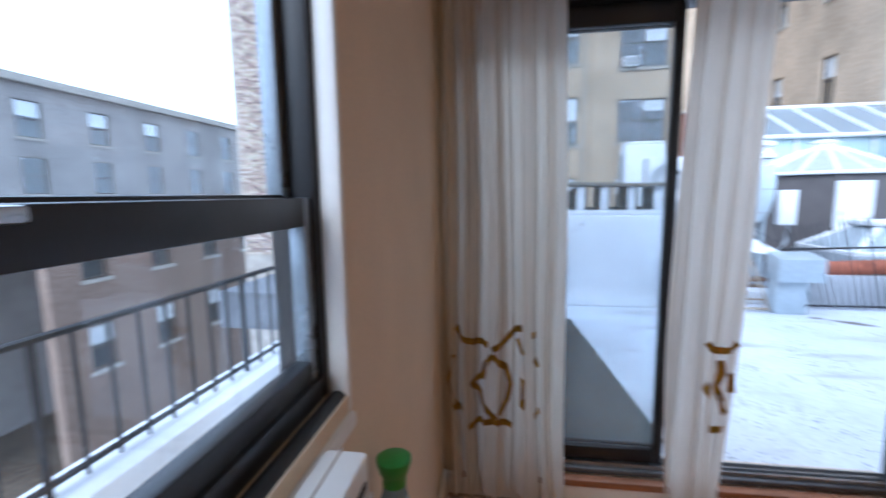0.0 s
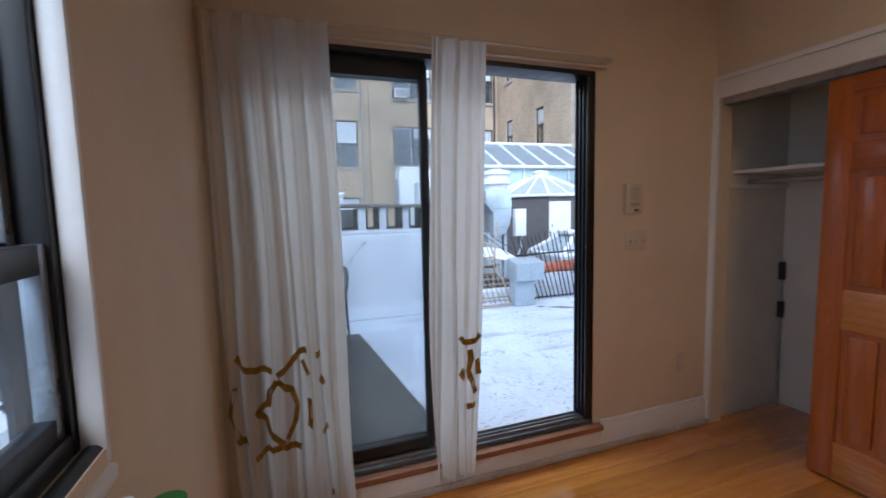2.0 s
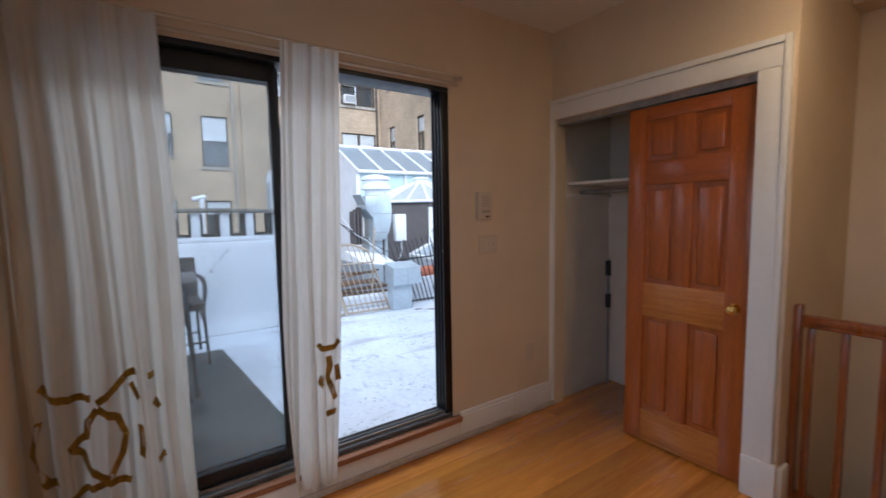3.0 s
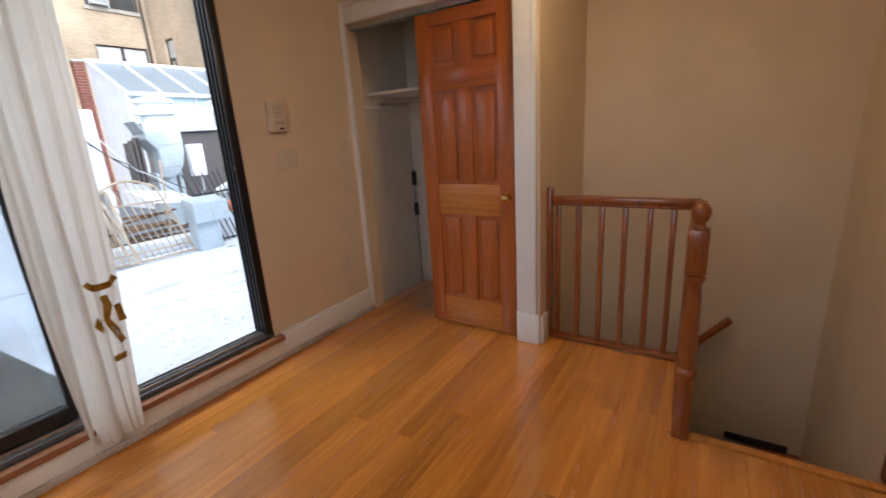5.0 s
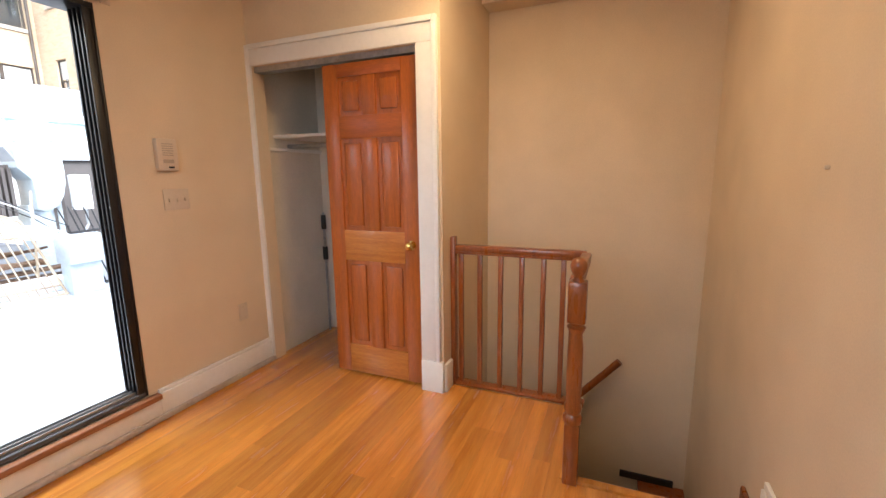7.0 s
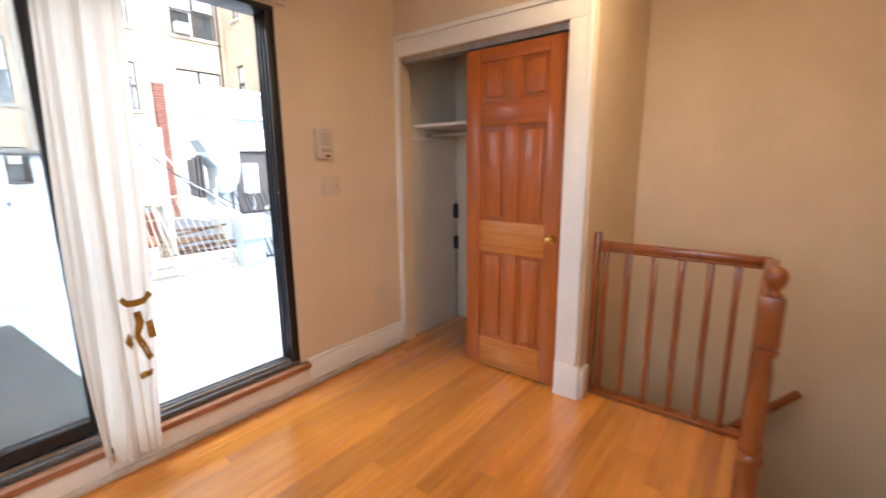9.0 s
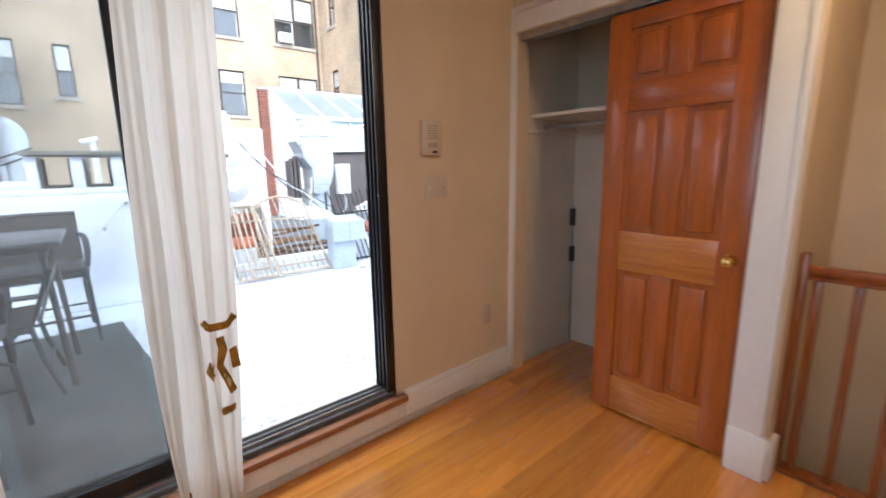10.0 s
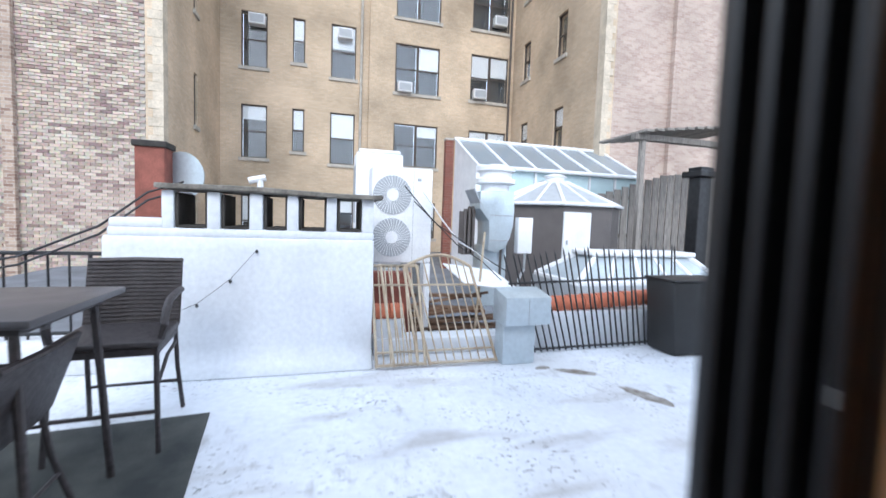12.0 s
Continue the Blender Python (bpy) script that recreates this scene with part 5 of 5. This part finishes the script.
# ---- the apartment house round its court ----
def walls(cells, axis, at, thick, holes):
    """A wall in the plane axis = at over (u0, u1, z0, z1), with holes of the same form left open."""
    u0, u1, z0, z1 = cells
    us = sorted({u0, u1, *[h[0] for h in holes], *[h[1] for h in holes]})
    zs = sorted({z0, z1, *[h[2] for h in holes], *[h[3] for h in holes]})
    bm = bmesh.new()
    for a, b in zip(us, us[1:]):
        run = None
        for c, d in zip(zs, zs[1:]):
            solid = not any(h[0] < (a + b) / 2 < h[1] and h[2] < (c + d) / 2 < h[3] for h in holes)
            if solid:
                run = (run[0], d) if run else (c, d)
            if run and (not solid or d == zs[-1]):
                if axis == "y":
                    box(bm, a, b, at, at + thick, run[0], run[1])
                else:
                    box(bm, min(at, at + thick), max(at, at + thick), a, b, run[0], run[1])
                run = None
    return bm


def window(house, axis, at, into, u0, u1, z0, z1, blind, split):
    """A sash window set back in its hole; into: the sign of the way into the house."""
    d = 0.10 * into

    def bx(a0, a1, b0, b1, c0, c1, bev=0.0):
        lo, hi = sorted((at + c0 * into, at + c1 * into))
        return (a0, a1, lo, hi, b0, b1) if axis == "y" else (lo, hi, a0, a1, b0, b1)
    f = 0.05
    rows = [bx(u0, u0 + f, z0, z1, 0.06, 0.12), bx(u1 - f, u1, z0, z1, 0.06, 0.12), bx(u0 + f, u1 - f, z0, z0 + f, 0.06, 0.12), bx(u0 + f, u1 - f, z1 - f, z1, 0.06, 0.12)]
    cuts = [u0, (u0 + u1) / 2, u1] if split else [u0, u1]
    if split:
        rows.append(bx((u0 + u1) / 2 - 0.05, (u0 + u1) / 2 + 0.05, z0 + f, z1 - f, 0.05, 0.12))
    fr = part("window", boxes(*rows), BROWNFR, house)
    for a, b in zip(cuts, cuts[1:]):
        zm = (z0 + z1) / 2
        part("meeting_rail", boxes(bx(a + f, b - f, zm - 0.025, zm + 0.025, 0.055, 0.10)), BROWNFR, fr)
        part("pane", boxes(bx(a + f, b - f, z0 + f, z1 - f, 0.085, 0.092)), WINGLASS, fr)
        bz = z1 - f - (z1 - z0) * random.choice(blind)
        if bz < z1 - f - 0.05:
            part("blind", boxes(bx(a + f, b - f, bz, z1 - f, 0.094, 0.098)), BLIND, fr)
        # No room behind the pane: a flat sheet with its shade painted in.
        part("dark_room", boxes(bx(a + f, b - f, z0 + f, z1 - f, 0.20, 0.21)), ROOMSHADE, fr)
    part("sill", boxes(bx(u0 - 0.08, u1 + 0.08, z0 - 0.12, z0, -0.06, 0.06)), STONE, fr)


SOME, NONE = (0.42, 0.46, 0.25, 0.5, 0.0), (0.0, 0.4)
back_left = [(-3.32, -2.43, 3.33, 5.26), (-1.56, -1.12, 3.67, 5.26), (-0.18, 0.75, 3.30, 5.26)]
back_right = [(2.26, 4.06, 3.38, 5.05), (5.40, 7.06, 3.40, 5.05)]
hl = [(a, b, c + 3.27 * k, d + 3.29 * k) for k in range(-1, 4) for a, b, c, d in back_left]
hr_ = [(a, b, c + 2.88 * k, d + 3.10 * k) for k in range(-1, 4) for a, b, c, d in back_right]
house = base("apartment_building", (1.6, 17, -9), "tan brick apartment building round a court, sash windows", "building")
part("wall", walls((-4.0, 1.25, -9, 19), "y", 17, 0.35, hl), TANBRICK, house)
part("wall", walls((1.25, 7.3, -9, 19), "y", 16.85, 0.35, hr_), TANBRICK, house)
wl = [(13.7, 14.05, 3.75 + 3.2 * k, 5.25 + 3.2 * k) for k in range(-1, 4)]
part("wall", walls((11.2, 17.35, -9, 19), "x", -4.0, -0.35, wl), TANBRICK, house)
wr = [(y, y + 0.62, 3.85 + 3.1 * k, 5.25 + 3.15 * k) for k in range(-1, 4) for y in (12.7, 15.3)]
part("wall", walls((10.6, 17.2, -9, 19), "x", 7.3, 0.35, wr), TANBRICK, house)
part("wall", boxes((-10.9, -4.35, 11.215, 11.55, -9, 19)), MORTAR, house, "mixed brown and buff brick wall")
part("wall", boxes((7.65, 20, 10.6, 10.95, -9, 19)), PINKBRICK, house, "pale pinkish brick wall")
part("pilaster", boxes((-6.95, -6.75, 11.08, 11.2, -9, 19)), MIXBRICK, house)
part("pilaster", boxes((9.6, 9.85, 10.45, 10.6, -9, 19)), PINKBRICK, house)
part("roof", boxes((-10.9, 20, 11.3, 30, 19, 19.4)), TAR, house)
k = 0
for z in [0.2 * i for i in range(-5, 70)]:
    w = 0.30 if k % 2 else 0.20
    part("quoin", boxes((-4.35 - w + 0.35, -3.985, 11.185, 11.5, z, z + 0.195)), QUOIN, house)
    part("quoin", boxes((7.285, 7.65 + w - 0.35, 10.585, 10.9, z, z + 0.195)), QUOIN, house)
    k += 1
for h in hl:
    window(house, "y", 17, 1, *h, SOME, False)
for h in hr_:
    window(house, "y", 16.85, 1, *h, SOME, True)
for h in wl:
    window(house, "x", -4.0, -1, *h, NONE, False)
for h in wr:
    window(house, "x", 7.3, 1, *h, NONE, False)
part("downspout", rods([((0.95, 16.9, -9), (0.95, 16.9, 19))], 0.05), STONE, house)
part("downspout", rods([((7.1, 16.75, -9), (7.1, 16.75, 19))], 0.05), BROWNFR, house)
for x, z, y in ((-3.05, 8.05, 17), (0.05, 8.0, 17), (2.36, 6.25, 16.85), (5.5, 6.32, 16.85), (6.3, 9.35, 16.85)):
    a = base("window_air_conditioner", (x + 0.25, y, z), "white window air conditioner in a sash", "air conditioner", "window units of the facade")
    part("case", boxes((x, x + 0.55, y - 0.25, y + 0.08, z, z + 0.38), bevel=0.02), WHITEM, a, smooth=True)
    part("grille", boxes((x + 0.04, x + 0.51, y - 0.254, y - 0.248, z + 0.05, z + 0.33)), GREYM, a)

# ---- houses across the gardens, seen through the west window ----
FARWALL = brick_mat("pale_grey_brick", (0.42, 0.40, 0.38), (0.36, 0.33, 0.31), (0.44, 0.42, 0.40))
FARBROWN = brick_mat("brown_row_house_brick", (0.30, 0.22, 0.17), (0.24, 0.16, 0.12), (0.32, 0.27, 0.23))
far = base("row_house", (-24, 20, -9), "long pale grey row house with a flat cornice", "building")
fh = [(y, y + 1.1, z, z + 1.7) for z in (-5.0, -1.6, 1.6, 4.2) for y in [4 + 3.4 * i for i in range(12)]]
part("wall", walls((2, 46, -9, 6.6), "x", -24, -0.35, fh), FARWALL, far)
part("cornice", boxes((-24.5, -23.7, 2, 46, 6.6, 7.0), bevel=0.05), STONE, far)
part("roof_house", boxes((-30, -26, 8, 12, 7.0, 9.6)), FARWALL, far)
for h in fh:
    window(far, "x", -24, -1, *h, NONE, False)
near = base("row_house", (-17, 12, -9), "brown brick row house with a lower roof", "building")
nh = [(y, y + 0.9, z, z + 1.5) for z in (-4.2, -1.2) for y in [9 + 2.6 * i for i in range(6)]]
part("wall", walls((8, 25, -9, 1.0), "x", -15, -0.35, nh), FARBROWN, near)
part("roof", boxes((-23.9, -14.9, 8, 25, 1.0, 1.25)), TAR, near)
for h in nh:
    window(near, "x", -15, -1, *h, NONE, False)

# ---- bricks of the near wing ----
def pieces_mat(name, stops, rough=0.9):
    """Brick colours drawn piece by piece."""
    m = bpy.data.materials.new(name)
    m.use_nodes = True
    n, l = m.node_tree.nodes, m.node_tree.links
    geo, info, add, fr, ramp = n.new("ShaderNodeNewGeometry"), n.new("ShaderNodeObjectInfo"), n.new("ShaderNodeMath"), n.new("ShaderNodeMath"), n.new("ShaderNodeValToRGB")
    fr.operation = "FRACT"
    l.new(geo.outputs["Random Per Island"], add.inputs[0])
    l.new(info.outputs["Random"], add.inputs[1])
    l.new(add.outputs[0], fr.inputs[0])
    l.new(fr.outputs[0], ramp.inputs[0])
    ramp.color_ramp.interpolation = "CONSTANT"
    while len(ramp.color_ramp.elements) < len(stops):
        ramp.color_ramp.elements.new(0.5)
    for e, (p, c) in zip(ramp.color_ramp.elements, stops):
        e.position, e.color = p, (*c, 1)
    tex, mix, co = n.new("ShaderNodeTexNoise"), n.new("ShaderNodeMix"), n.new("ShaderNodeTexCoord")
    tex.inputs["Scale"].default_value = 18
    l.new(co.outputs["Object"], tex.inputs["Vector"])
    mix.data_type, mix.blend_type = "RGBA", "OVERLAY"
    mix.inputs["Factor"].default_value = 0.5
    l.new(ramp.outputs[0], mix.inputs["A"])
    l.new(tex.outputs["Color"], mix.inputs["B"])
    sat = n.new("ShaderNodeHueSaturation")
    sat.inputs["Saturation"].default_value = 0.8
    l.new(mix.outputs["Result"], sat.inputs["Color"])
    l.new(sat.outputs[0], n["Principled BSDF"].inputs["Base Color"])
    n["Principled BSDF"].inputs["Roughness"].default_value = rough
    return m


WINGBRICK = pieces_mat("mixed_wing_bricks", ((0.0, (0.55, 0.44, 0.33)), (0.22, (0.48, 0.37, 0.28)), (0.45, (0.40, 0.29, 0.22)), (0.68, (0.33, 0.23, 0.18)), (0.86, (0.25, 0.16, 0.135)), (0.93, (0.58, 0.49, 0.38))))
wing = base("wing_wall", (-6.5, 11.2, -1), "mixed brown and buff brickwork of the near wing", "wall", kind="structure")
me = bpy.data.meshes.new("brick")
bm = boxes((0, 0.205, 0, 0.03, 0, 0.062))
bm.to_mesh(me)
bm.free()
me.materials.append(WINGBRICK)
count = 0
verts, faces = [], []
for r in range(150):
    z = -0.6 + 0.074 * r
    x = -4.36 - 0.205 - (0.108 if r % 2 else 0.0)
    while x > -10.9:
        jut = random.uniform(0.0, 0.008)
        if 0.9 < z < 2.1 and -6.6 < x and count < 300:
            ob = new("brick", me)
            ob.parent = wing
            ob.matrix_parent_inverse = wing.matrix_basis.inverted()
            ob.location = (x, 11.192 - jut, z)
            count += 1
        else:
            k = len(verts)
            for dx in (0, 0.205):
                for dy in (0, 0.03):
                    for dz in (0, 0.062):
                        verts.append((x + dx, 11.192 - jut + dy, z + dz))
            faces += [(k, k + 4, k + 5, k + 1), (k, k + 1, k + 3, k + 2), (k + 4, k + 6, k + 7, k + 5), (k + 1, k + 5, k + 7, k + 3), (k, k + 2, k + 6, k + 4)]
        x -= 0.216
me = bpy.data.meshes.new("bricks_above")
me.from_pydata(verts, [], faces)
me.materials.append(WINGBRICK)
ob = new("bricks_above", me)
ob.parent = wing
ob.matrix_parent_inverse = wing.matrix_basis.inverted()
tagged(ob, kind="stuff")

# the terrace and the city stand two degrees askew to the room's walls
askew = Matrix.Translation((0.042, 0.06, 0.035)) @ Matrix.Rotation(-0.035, 4, "Z")
for ob in [o for o in bpy.data.objects if o not in house_objects and o.parent is None]:
    if not ob.name.startswith(("terrace_floor", "house_outer_wall", "ground")):
        ob.matrix_basis = askew @ ob.matrix_basis
